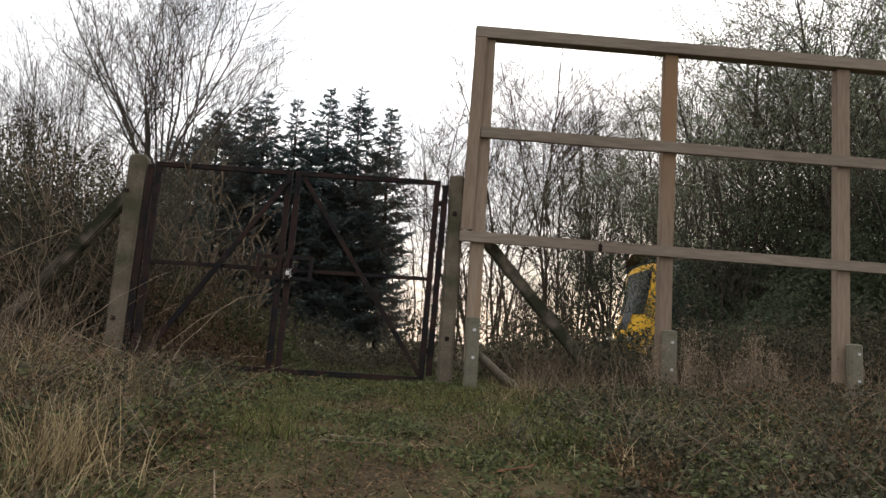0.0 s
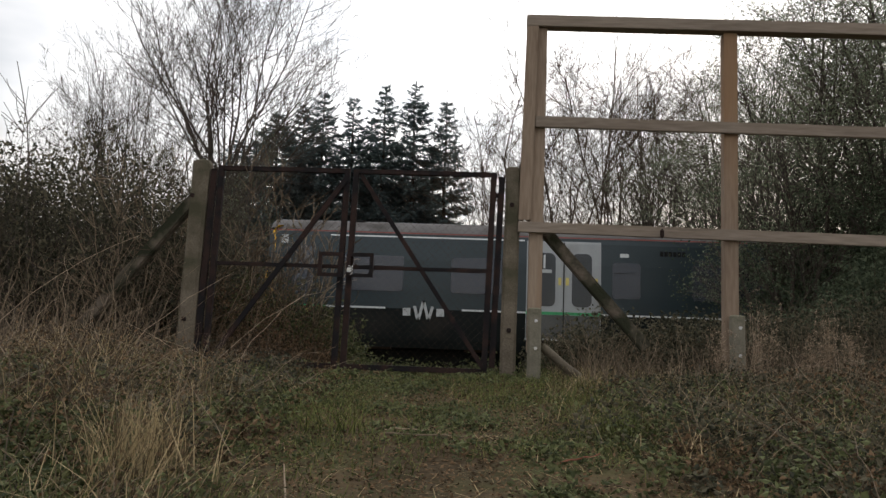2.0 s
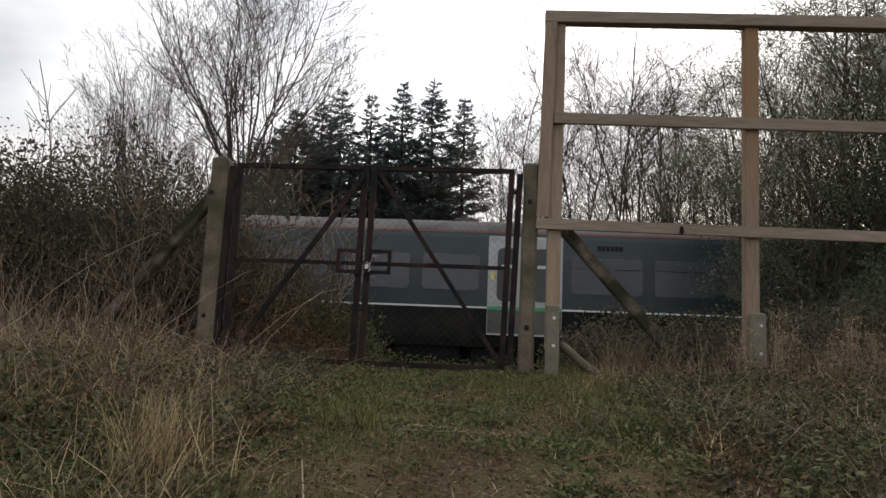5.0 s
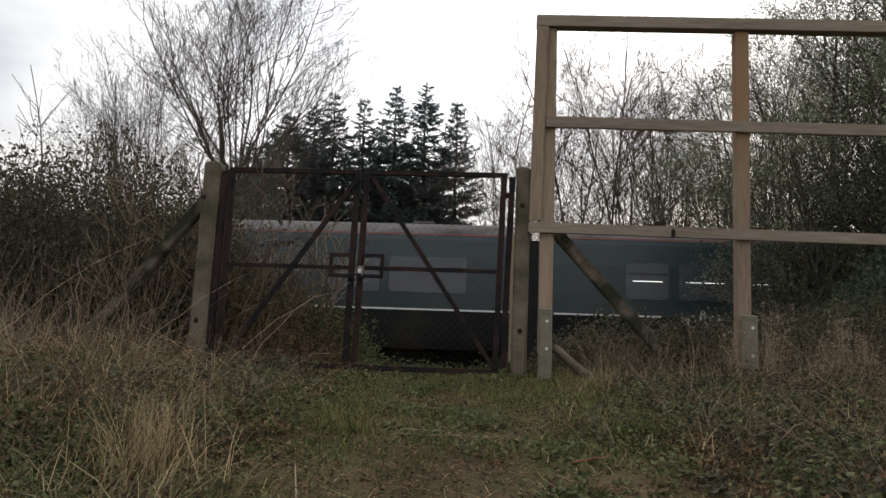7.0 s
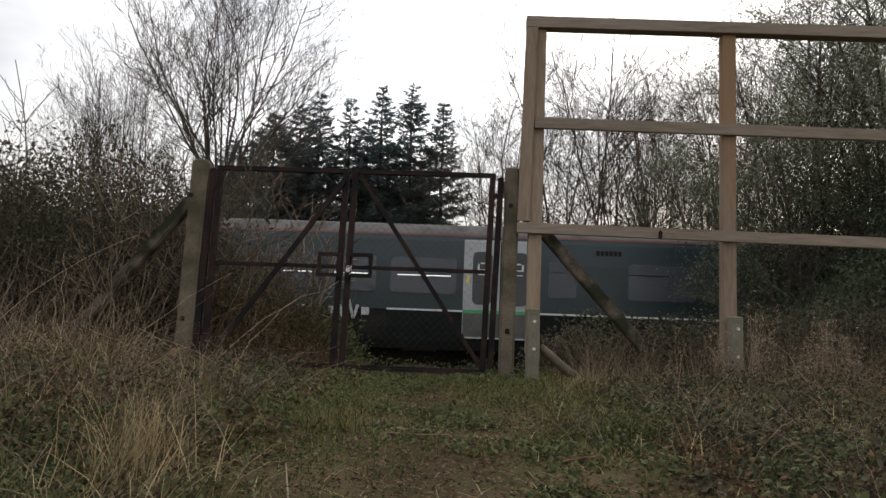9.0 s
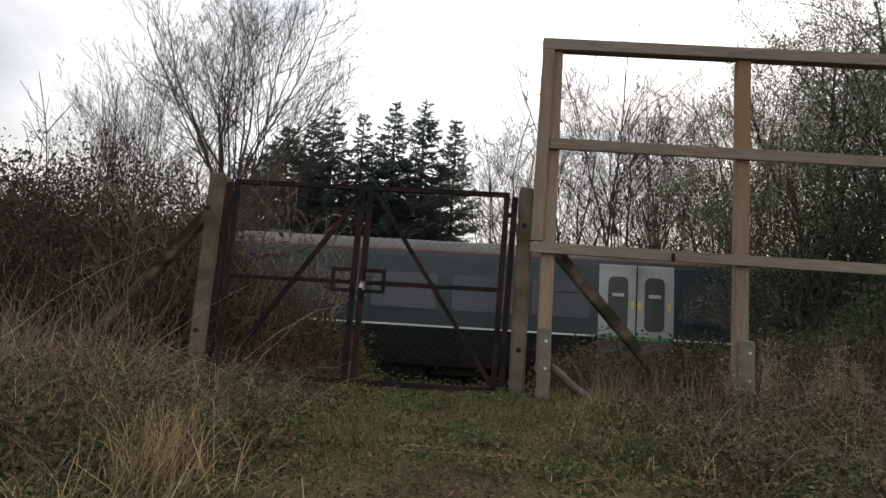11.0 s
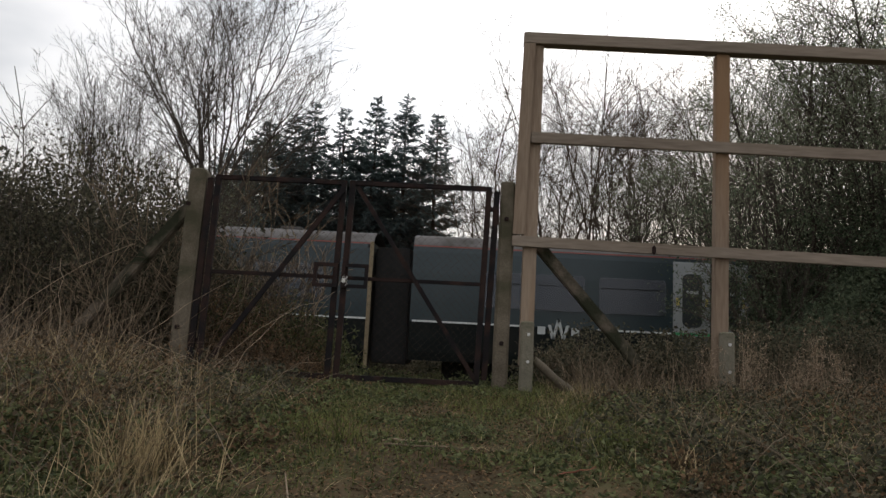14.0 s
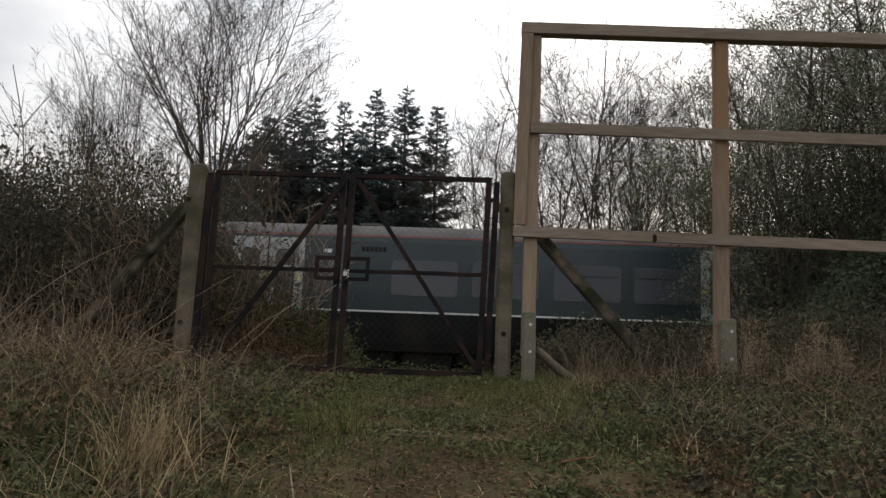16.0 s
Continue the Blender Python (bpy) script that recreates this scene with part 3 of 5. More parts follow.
def coach_door(coach, x, first, bicycle):
    d = part("door", loft(OUTLINE, x, x + 1.54, 0.41, 2.44, 0.012), M_DOOR, coach, "pale grey double sliding door")
    part("lower_panel", loft(OUTLINE, x + 0.01, x + 1.53, 0.415, 0.90, 0.016), M_DOORGRIME, d, "grimy lower part of the door")
    part("stripe", loft(OUTLINE, x, x + 1.54, 0.905, 0.965, 0.018), M_GREENLINE, d, "green stripe across the door")
    part("seam", box_bm(x + 0.762, x + 0.784, side_depth(1.4) - 0.024, side_depth(0.41) - 0.012, 0.42, 2.42), M_RUBBER, d, "black rubber seam")
    part("step", box_bm(x - 0.01, x + 1.55, -0.05, 0.01, 0.375, 0.405, 0.004), M_MARK, d, "pale sill under the door")
    for k in (0, 1):
        wx = x + 0.19 + 0.75 * k
        part("door_window", rounded_panel(wx, wx + 0.41, 1.08, 2.19, 0.02, r=0.12), M_DOORGLASS, d, "tall dark door window with rounded corners")
        part("button_plate", rounded_panel(wx - 0.13, wx - 0.06, 1.52, 1.68, 0.02, r=0.015), M_BUTTON, d, "small yellow door button")
        part("button_plate", rounded_panel(wx + 0.47, wx + 0.53, 1.52, 1.68, 0.02, r=0.015), M_BUTTON, d, "small yellow door button")
        if bicycle:
            s = bmesh.new()
            for q in ((0.10, 0.31, 1.80, 1.82), (0.10, 0.14, 1.82, 1.93), (0.27, 0.31, 1.82, 1.93), (0.16, 0.25, 1.93, 1.96), (0.12, 0.29, 1.70, 1.72)):
                box_bm(wx + q[0], wx + q[1], side_depth(1.8) - 0.03, side_depth(1.8) - 0.026, q[2], q[3], bm=s)
            part("sticker", s, M_WHITE, d, "white pictogram on the door window")
        else:
            part("sticker", rounded_panel(wx + 0.08, wx + 0.33, 1.77, 1.84, 0.026, r=0.01), M_MARK, d, "pale notice on the door window")
    if first:
        t = bpy.data.curves.new("class_number", "FONT")
        t.body, t.size, t.extrude = "1", 0.42, 0.002
        t.materials.append(M_WHITE)
        n = new("class_number", t)
        n.parent = d
        n.matrix_basis = pose(x + 0.26, side_depth(2.0) - 0.035, 1.86, 90, 0, 0)
        tagged(n, "white class number on the door window")


def coach(cab, first_class, lit, logos, label):
    c = thing("railway_coach", (0, SIDE_Y, 0), label, "train coach", "coaches of the passing train")
    n = 22.75
    x0 = 0.0
    part("body", loft(OUTLINE, x0, n, 0.93, 2.50), M_BODY, c, "dark green painted coach side")
    part("skirt", loft(OUTLINE, x0 + (0.12 if cab else 0), n, 0.12, 0.93), M_SKIRT, c, "grimy black lower side")
    part("roof", loft(ROOFLINE, x0, n, spans=1), M_ROOF, c, "dirty grey curved roof", True)
    part("cantrail", loft(OUTLINE, x0, n, 2.50, 2.555, 0.006), M_ROOF, c, "grey gutter strip")
    part("red_stripe", loft(OUTLINE, x0, n, 2.515, 2.535, 0.012), M_RED, c, "thin red stripe under the roof")
    part("underframe", box_bm(x0 + 0.7, n - 0.2, 0.75, 2.3, -0.36, 0.139), M_SKIRT, c, "dark underframe")
    part("far_side", box_bm(x0 + 0.05, n, 2.6, 2.68, 0.2, 2.56), M_BODY, c)
    part("floor_pan", box_bm(x0 + 0.45, n - 0.05, 0.12, 2.6, 0.14, 0.40), M_SKIRT, c)
    for x in (x0 + 0.02, n - 0.06):
        part("end_wall", box_bm(x, x + 0.04, 0.10, 2.6, 0.2, 2.56), M_SKIRT, c, "dark coach end wall")
    # stripes on the side
    spans = [(0.5, 1.25, M_GREENLINE)] if cab else [(0.05, 1.25, M_WHITE)]
    gap = [(a - 0.35, b + 0.35) for a, b in logos]
    cuts = sorted([(5.45, 6.99), (15.3, 16.84)] + gap)
    x = 1.25
    for a, b in cuts + [(n, n)]:
        if a > x:
            spans.append((x, a, M_WHITE))
        x = max(x, b)
    for a, b, m in spans:
        part("waist_stripe", loft(OUTLINE, a, b, 0.915, 0.952, 0.006), m, c, "thin pale stripe along the side")
    if first_class:
        part("upper_stripe", loft(OUTLINE, 1.3, 5.4, 2.425, 2.455, 0.006), M_WHITE, c, "white stripe above the windows")
    # windows
    rows = [(1.5, 2.88), (3.88, 5.22)] if cab else [(1.5, 2.38), (2.58, 3.62), (3.92, 5.30)]
    rows += [(7.22, 7.80), (8.85, 10.25), (10.55, 11.95), (12.25, 13.65), (13.92, 15.12), (17.02, 18.47), (18.72, 19.95), (20.15, 21.78)]
    for a, b in rows:
        w = part("window", rounded_panel(a, b, 1.28, 2.03, 0.012, r=0.07), M_GLASS, c, "tinted coach window")
        # flat sheet; its dark colour stands in for the shaded interior, no seats modelled
        part("window_backing", rounded_panel(a + 0.02, b - 0.02, 1.30, 2.01, 0.003, 0.002, r=0.06), M_DIMSHEET, w, "flat sheet with the interior's gloom painted on, behind the glass")
        part("transom", box_bm(a + 0.03, b - 0.03, side_depth(1.80) - 0.02, side_depth(1.80) - 0.014, 1.795, 1.81), M_RUBBER, w, "thin black window bar")
        if lit and b < 5.5:
            part("lamp_strip", box_bm(a + 0.15, b - 0.12, side_depth(1.65) - 0.021, side_depth(1.65) - 0.0165, 1.645, 1.660), M_STRIP, w, "lit white lamp strip behind the glass")
    coach_door(c, 5.45, first_class, lit)
    coach_door(c, 15.3, False, False)
    for x in (8.2, 17.55):
        g = bmesh.new()
        for k in range(6):
            box_bm(x + 0.09 * k, x + 0.09 * k + 0.07, side_depth(2.25) - 0.012, side_depth(2.25) + 0.01, 2.19, 2.29, bm=g)
        part("vent_grille", g, M_RUBBER, c, "black slotted vent above the window")
    part("number_panel", rounded_panel(7.38, 7.56, 2.14, 2.22, 0.006, r=0.01), M_WHITE, c, "small white panel")
    for a, b in logos:
        w = b - a
        yy = side_depth(0.85) - 0.008
        for q in ((0.02, 0.2), (0.8, 0.98)):
            part("livery_mark", box_bm(a + q[0] * w, a + q[1] * w, yy, yy + 0.006, 0.785, 0.945, 0.002), M_MARK, c, "plain pale grey block of the livery mark")
        z = bmesh.new()
        pts = [(0.29, 0.99), (0.38, 0.69), (0.50, 1.10), (0.62, 0.69), (0.71, 0.99)]
        pairs = [[z.verts.new((a + (p + e) * w, yy - 0.002, q)) for e in (-0.035, 0.035)] for p, q in pts]
        for p0, p1 in zip(pairs, pairs[1:]):
            z.faces.new((p0[0], p0[1], p1[1], p1[0]))
        part("livery_zigzag", z, M_MARK, c, "pale grey zigzag mark on the side")
    # running gear
    rng = np.random.default_rng(5)
    x = 6.4
    while x < 16.0:
        w = rng.uniform(0.7, 1.5)
        part("underframe_box", box_bm(x, x + w, 0.2, 0.9, -0.16 + rng.uniform(-0.08, 0.1), 0.14, 0.02), M_SKIRT, c, "grimy equipment box under the floor")
        x += w + rng.uniform(0.1, 0.4)
    for bx in (3.4, 19.35):
        bogie = part("bogie", box_bm(bx - 1.7, bx + 1.7, 0.55, 0.68, -0.22, 0.06, 0.03), M_SKIRT, c, "dark bogie frame")
        for dx in (-1.15, 1.15):
            for yy in (0.62, 2.06):
                b = bmesh.new()
                bmesh.ops.create_cone(b, cap_ends=True, segments=28, radius1=0.42, radius2=0.42, depth=0.13)
                bmesh.ops.transform(b, matrix=pose(0, 0, 0, 90, 0, 0), verts=b.verts)
                wheel = part("wheel", b, M_RAILSTEEL, bogie, "grimy steel wheel")
                wheel.location = (bx + dx, yy + 0.06, RAIL_TOP + 0.42)
                WHEELS.append((wheel, bx + dx, yy + 0.06))
    # ends
    part("end_post", box_bm(n - 0.07, n + 0.01, -0.02, 0.06, -0.1, 2.55, 0.012), M_PALEPIPE, c, "tarnished pale upright at the coach end")
    part("end_hood", rounded_panel(n - 0.12, n - 0.075, 0.3, 2.5, 0.012, r=0.015), M_RUBBER, c, "black edge strip")
    part("gangway", box_bm(n + 0.02, n + 0.80, 0.45, 2.3, 0.0, 2.50, 0.04), M_RUBBER, c, "black folded gangway between coaches")
    for x in (8.0, 14.5, 20.5):
        part("roof_vent", box_bm(x, x + 0.5, 0.95, 1.6, 2.86, 2.93, 0.02), M_ROOF, c, "low roof ventilator")
    if cab:
        for k in range(4):
            part("number_bar", rounded_panel(10.9 + 0.1 * k, 10.975 + 0.1 * k, 0.56, 0.65, 0.006, r=0.008), M_MARK, c, "small pale mark on the skirt")
        part("roof_vent", box_bm(1.65, 1.95, 0.5, 0.9, 2.78, 2.84, 0.02), M_RUBBER, c, "small dark roof ventilator")
        part("cab_window", rounded_panel(0.56, 0.98, 1.14, 2.2, 0.012, r=0.06), M_GLASS, c, "tall cab side window")
        part("notice", rounded_panel(0.25, 0.40, 2.24, 2.42, 0.006, r=0.01), M_MARK, c, "small pale panel beside the cab")
        part("lamp_box", rounded_panel(0.86, 0.94, 0.72, 0.86, 0.006, r=0.01), M_BUTTON, c, "small yellow label on the skirt")
        prof = [(2.62, 0.30), (2.50, 0.02), (2.30, -0.06), (1.70, -0.17), (1.25, -0.29), (0.90, -0.44), (0.62, -0.43), (0.36, -0.26), (0.12, -0.12), (-0.05, -0.02)]
        b = bmesh.new()
        cols = []
        for k in range(15):
            u = k / 14
            yy = 0.06 + 2.6 * u
            bow = 1 - abs(2 * u - 1) ** 3
            cols.append([b.verts.new((0.09 + (x - 0.09) * (0.42 + 0.58 * bow) if z < 2.6 else 0.25, yy, z)) for z, x in prof])
        for c0, c1 in zip(cols, cols[1:]):
            for k in range(len(prof) - 1):
                b.faces.new((c0[k], c0[k + 1], c1[k + 1], c1[k]))
        edge = [b.verts.new((0.13, side_depth(z) - 0.006, z)) for z, x in prof]
        for k in range(len(prof) - 1):
            b.faces.new((cols[0][k], edge[k], edge[k + 1], cols[0][k + 1]))
        part("cab_front", b, M_YELLOW, c, "yellow rounded cab front", True)
        pz, px = [p[0] for p in prof[::-1]], [p[1] for p in prof[::-1]]

        def nose(u, z):
            return 0.09 + (float(np.interp(z, pz, px)) - 0.09) * (0.42 + 0.58 * (1 - abs(2 * u - 1) ** 3))

        for u0, u1, z0, z1 in ((0.13, 0.355, 1.35, 2.34), (0.365, 0.635, 0.45, 2.34), (0.645, 0.87, 1.35, 2.34)):
            w = bmesh.new()
            us, zs = np.linspace(u0, u1, 5), np.linspace(z0, z1, 7)
            g = [[w.verts.new((nose(u, z) - 0.015, 0.06 + 2.6 * u, z)) for z in zs] for u in us]
            for g0, g1 in zip(g, g[1:]):
                for k in range(6):
                    w.faces.new((g0[k], g0[k + 1], g1[k + 1], g1[k]))
            part("windscreen", w, M_SCREEN, c, "dark cab windscreen")
        for yy in (0.45, 2.2):
            part("headlight", box_bm(-0.46, -0.40, yy, yy + 0.28, 0.72, 0.88, 0.03), M_WHITE, c, "pale headlight cluster")
        part("coupler", box_bm(-0.75, -0.2, 1.2, 1.6, -0.05, 0.3, 0.05), M_SKIRT, c, "dark coupler under the cab")
        part("snow_plough", box_bm(0.05, 0.4, 0.15, 2.5, -0.3, 0.1, 0.05), M_SKIRT, c, "dark obstacle guard")
    return c


COACHES = [
    (coach(True, True, False, [(2.88, 3.78)], "dark green leading railcar with yellow cab front"), 0.0),
    (coach(False, False, True, [(2.62, 3.52), (18.95, 19.85)], "dark green middle railcar with lit lamp strips"), 23.55),
    (coach(False, False, False, [(2.65, 3.55)], "dark green trailing railcar with grey doors"), 47.15),
]

# ---- trees ----
def conifer(name, x, y, top, radius, seed, label):
    """Tiers of spreading limbs with upturned tips; each limb carries flat sprays of needles."""
    rng = np.random.default_rng(seed)
    z0 = float(ground_z(x, y))
    t = thing(name, (x, y, z0), label, "tree", "row of conifers")
    h = top - z0
    V, F = tubes([(np.c_[np.r_[rng.normal(0, 0.03, 8), 0], np.r_[rng.normal(0, 0.03, 8), 0], np.linspace(-0.2, h, 9)], 0.16, 0.008)], 7)
    part_np("trunk", V, F, M_TRUNK, t)
    twigs, cs, ds, ss = [], [], [], []
    z, lean = 0.7, rng.uniform(0, 2 * np.pi)
    while z < h - 0.1:
        s = 1 - z / h
        reach = 0.12 + 1.22 * radius * (1 - math.exp(-2.9 * s))
        n = int(rng.integers(5, 8)) if s < 0.5 else int(rng.integers(7, 11))
        a0 = rng.uniform(0, 2 * np.pi)
        for k in range(n):
            a = a0 + 2 * np.pi * (k + rng.uniform(-0.3, 0.3)) / n
            L = reach * rng.uniform(0.55, 1.15) * (1 + 0.12 * math.cos(a - lean))
            o, sidew = np.array([math.cos(a), math.sin(a), 0]), np.array([-math.sin(a), math.cos(a), 0])
            u = np.linspace(0, 1, 6)
            rise = 0.5 * max(0.0, 0.45 - s) + rng.normal(0, 0.06)
            zz = z + rng.normal(0, 0.05) + L * (rise * u - 0.42 * u * (1 - u) + 0.10 * u ** 3)
            pts = np.c_[o[0] * L * u, o[1] * L * u, zz]
            twigs.append((pts, 0.008 + 0.016 * s, 0.004))
            m = int(7 + 36 * L)
            v = rng.uniform(0.08, 1.0, m) ** 0.8
            p = np.stack([np.interp(v, u, pts[:, j]) for j in range(3)], 1)
            wide = (0.09 + 0.36 * min(L, 1.3) * (1 - v) ** 0.6)[:, None] * rng.uniform(0.35, 1.1, (m, 1))
            d = o * rng.uniform(0.35, 1.0, (m, 1)) + sidew * (rng.choice([-1, 1], (m, 1)) * rng.uniform(0.3, 1.0, (m, 1))) + np.array([0, 0, 1]) * rng.normal(-0.05, 0.16, (m, 1))
            d /= np.linalg.norm(d, axis=1)[:, None]
            for f, size in ((0.0, 0.75), (0.35, 0.6), (0.7, 0.55)):
                turn = sidew * rng.normal(0, 0.3, (m, 1)) + np.array([0, 0, 1]) * rng.normal(0, 0.22, (m, 1))
                e = d + turn
                cs.append(p + d * wide * f)
                ds.append(e / np.linalg.norm(e, axis=1)[:, None])
                ss.append(wide[:, 0] * size + 0.04)
        z += rng.uniform(0.2, 0.38) * (0.8 + 0.4 * s)
    # the leader's own short shoots
    m = 26
    v = rng.uniform(0, 1, m)
    cs.append(np.c_[np.zeros(m), np.zeros(m), h - 0.55 * v])
    e = np.c_[rng.normal(0, 0.6, m), rng.normal(0, 0.6, m), np.full(m, 0.8)]
    ds.append(e / np.linalg.norm(e, axis=1)[:, None])
    ss.append(0.05 + 0.13 * v)
    V, F = tubes(twigs, 3)
    part_np("branchwork", V, F, M_TRUNK, t, "dark spreading limbs with upturned tips", "stuff")
    c, d, sz = np.concatenate(cs), np.concatenate(ds), np.concatenate(ss)[:, None]
    b = np.cross(d, rng.normal(0, 0.45, c.shape) + np.array([0, 0, 1]))
    b /= np.linalg.norm(b, axis=1)[:, None]
    w = 0.012 + 0.075 * sz
    V = np.stack([c, c + d * sz * 0.45 + b * w, c + d * sz, c + d * sz * 0.45 - b * w], 1).reshape(-1, 3)
    q = np.arange(len(c))[:, None] * 4
    part_np("crown", V, np.concatenate([q + [0, 1, 2], q + [0, 2, 3]]), M_NEEDLE, t, "blue-green sprays of needles in open tiers", "stuff")


for k, (x, y, top, r) in enumerate(((-8.5, 31.0, 9.5, 1.8), (-11.4, 32.0, 7.4, 1.8), (-10.3, 31.5, 8.3, 1.8), (-9.4, 32.0, 8.9, 1.8), (-7.5, 31.4, 10.0, 1.7), (-6.62, 31.0, 10.4, 1.5), (-5.4, 31.2, 10.2, 1.35), (-4.75, 32.2, 9.6, 1.3), (-4.05, 31.0, 10.65, 1.4), (-2.79, 31.0, 10.85, 1.45), (-1.5, 31.2, 10.1, 1.4), (-7.8, 33.0, 8.8, 1.7), (-5.9, 33.4, 9.0, 1.6), (-4.4, 33.2, 8.9, 1.6), (-3.3, 33.2, 8.8, 1.6), (-2.1, 33.0, 8.3, 1.5))):
    conifer("conifer", x, y, top, r, 40 + k, "dark blue-green conifer with drooping sprays and pointed top")

stem_rng = np.random.default_rng(3)
stems = []
for k in range(22):
    a = 2 * np.pi * (k * 0.382 + stem_rng.uniform(-0.08, 0.08))
    lean = 0.95 * ((k + 0.5) / 22) ** 1.1
    stems.append(((math.cos(a) * lean, math.sin(a) * lean, 1.0), stem_rng.uniform(6.2, 8.8) * (1 - 0.38 * lean), stem_rng.uniform(0.028, 0.048), (math.cos(a) * 0.1, math.sin(a) * 0.1, stem_rng.uniform(3.2, 5.4))))
stems.append(((0, 0, 1), 5.1, 0.24, (0, 0, -0.2)))
bare_tree("willow", (-8.25, 24.0, -0.1), 11, stems, (13, 7, 4), (22, 55), M_BARK, "tall leafless many-stemmed willow with fine twigs", rise=0.07, wobble=0.1)
stems = []
for k in range(7):
    a = stem_rng.uniform(0, 2 * np.pi)
    lean = stem_rng.uniform(0.05, 0.3)
    stems.append(((math.cos(a) * lean, math.sin(a) * lean, 1.0), stem_rng.uniform(7.2, 9.4), stem_rng.uniform(0.03, 0.045), (0.5 * math.cos(a), 0.5 * math.sin(a), -0.1)))
left_tree = bare_tree("willow", (-10.7, 24.0, -0.1), 12, stems, (12, 7, 4), (18, 46), M_BARK, "leafless grey willow scrub tree", "willow scrub", rise=0.04)
for x, y, turn, s in ((-9.4, 25.5, 160, 0.75), (-12.3, 25.0, 70, 0.84)):
    copy_thing(left_tree, pose(x, y, -0.1, 0, 0, turn) @ Matrix.Scale(s, 4))

variants = []
for k in range(4):
    stems = []
    for j in range(3):
        a = stem_rng.uniform(0, 2 * np.pi)
        lean = stem_rng.uniform(0.02, 0.22)
        stems.append(((math.cos(a) * lean, math.sin(a) * lean, 1.0), stem_rng.uniform(8.8, 11.2), stem_rng.uniform(0.036, 0.06), (0.5 * math.cos(a), 0.5 * math.sin(a), -0.1)))
    variants.append(bare_tree("bare_tree", ((4.0, 27.0, 0), (6.2, 27.6, 0), (2.3, 27.2, 0), (8.2, 27.0, 0))[k], 20 + k, stems, (16, 8, 5), (26, 58), M_BARK_WARM, "leafless brown tree with forked limbs behind the railway", "bare trees behind the railway", rise=0.05, wobble=0.1))
for j, (x, y, v, turn, s) in enumerate(((5.1, 26.2, 3, 120, 0.92), (1.3, 27.4, 1, 200, 0.8), (7.2, 26.4, 2, 40, 0.95), (9.2, 28.2, 0, 250, 1.0), (10.6, 26.6, 1, 90, 1.0), (0.3, 26.6, 0, 300, 0.7), (12.4, 28.0, 2, 150, 1.0), (14.5, 27.0, 3, 10, 1.05), (3.2, 30.5, 3, 260, 0.95), (6.8, 31.0, 0, 330, 0.98))):
    copy_thing(variants[v], pose(x, y, -0.05, 0, 0, turn) @ Matrix.Scale(s, 4))


stems = []
for j in range(9):
    a = stem_rng.uniform(0, 2 * np.pi)
    lean = stem_rng.uniform(0.05, 0.45)
    stems.append(((math.cos(a) * lean, math.sin(a) * lean, 1.0), stem_rng.uniform(3.0, 4.6), stem_rng.uniform(0.02, 0.035), (0.4 * math.cos(a), 0.4 * math.sin(a), -0.1)))
thicket = bare_tree("bare_bush", (2.2, 24.0, -0.05), 31, stems, (9, 5, 3), (20, 55), M_BARK_WARM, "leafless brown thicket bush behind the railway", "bare bushes behind the railway", rise=0.04)
for x, y, turn, s in ((0.4, 24.6, 50, 0.7), (4.2, 24.4, 100, 0.6), (6.4, 24.2, 190, 0.8), (8.4, 24.0, 20, 1.0), (10.4, 24.6, 140, 1.1), (5.4, 25.8, 310, 0.95), (-0.6, 25.4, 250, 0.55), (1.4, 23.2, 15, 0.6), (2.9, 23.0, 130, 0.62), (4.0, 23.2, 235, 0.62), (5.2, 23.0, 340, 0.65), (3.4, 25.4, 60, 0.85)):
    copy_thing(thicket, pose(x, y, -0.05, 0, 0, turn) @ Matrix.Scale(s, 4))


def leafy_tree(x, y, seed, height, n_stems, spread, n_leaf, label):
    rng = np.random.default_rng(seed)
    z0 = float(ground_z(x, y))
    t = thing("evergreen_tree", (x, y, z0), label, "tree", "leafy trees by the line")
    paths, tips = [], []
    for k in range(n_stems):
        a = rng.uniform(0, 2 * np.pi)
        lean = rng.uniform(0.05, spread)
        grow(rng, (0.3 * math.cos(a), 0.3 * math.sin(a), -0.1), (math.cos(a) * lean, math.sin(a) * lean, 1), height * rng.uniform(0.75, 1.08), 0.05, 0, (14, 7, 3), (22, 60), paths, rise=0.05, wobble=0.08, spans=7, tips=tips)
    for q in paths:
        if q[0] == 0:
            V, F = tubes([q[1:]], 6)
            part_np("stem", V, F, M_TRUNK, t)
    V, F = tubes([q[1:] for q in paths if q[0] > 0], 3)
    part_np("branchwork", V, F, M_BARK, t, "grey-brown twigs", "stuff")
    tp = np.concatenate(tips)
    k = rng.integers(0, len(tp), n_leaf)
    seat = tp[rng.integers(0, len(tp), max(60, n_leaf // 45))]
    c = np.where((rng.uniform(0, 1, n_leaf) < 0.72)[:, None], seat[rng.integers(0, len(seat), n_leaf)] + rng.normal(0, 0.13, (n_leaf, 3)) * np.array([1, 1, 0.75]), tp[k] + rng.normal(0, 0.07, (n_leaf, 3)))
    high = c[:, 2] > height * 0.57 + rng.normal(0, 0.45, n_leaf)
    V, F = leaves(rng, c[~high], 0.05)
    part_np("crown", V, F, M_LEAF, t, "dark evergreen leaves with gaps", "stuff")
    hi = c[high][: int(high.sum() * 0.36)]
    V, F = leaves(rng, hi, 0.05, slim=0.4)
    part_np("upper_crown", V, F, M_PALELEAF, t, "sparse paler leaves", "stuff")


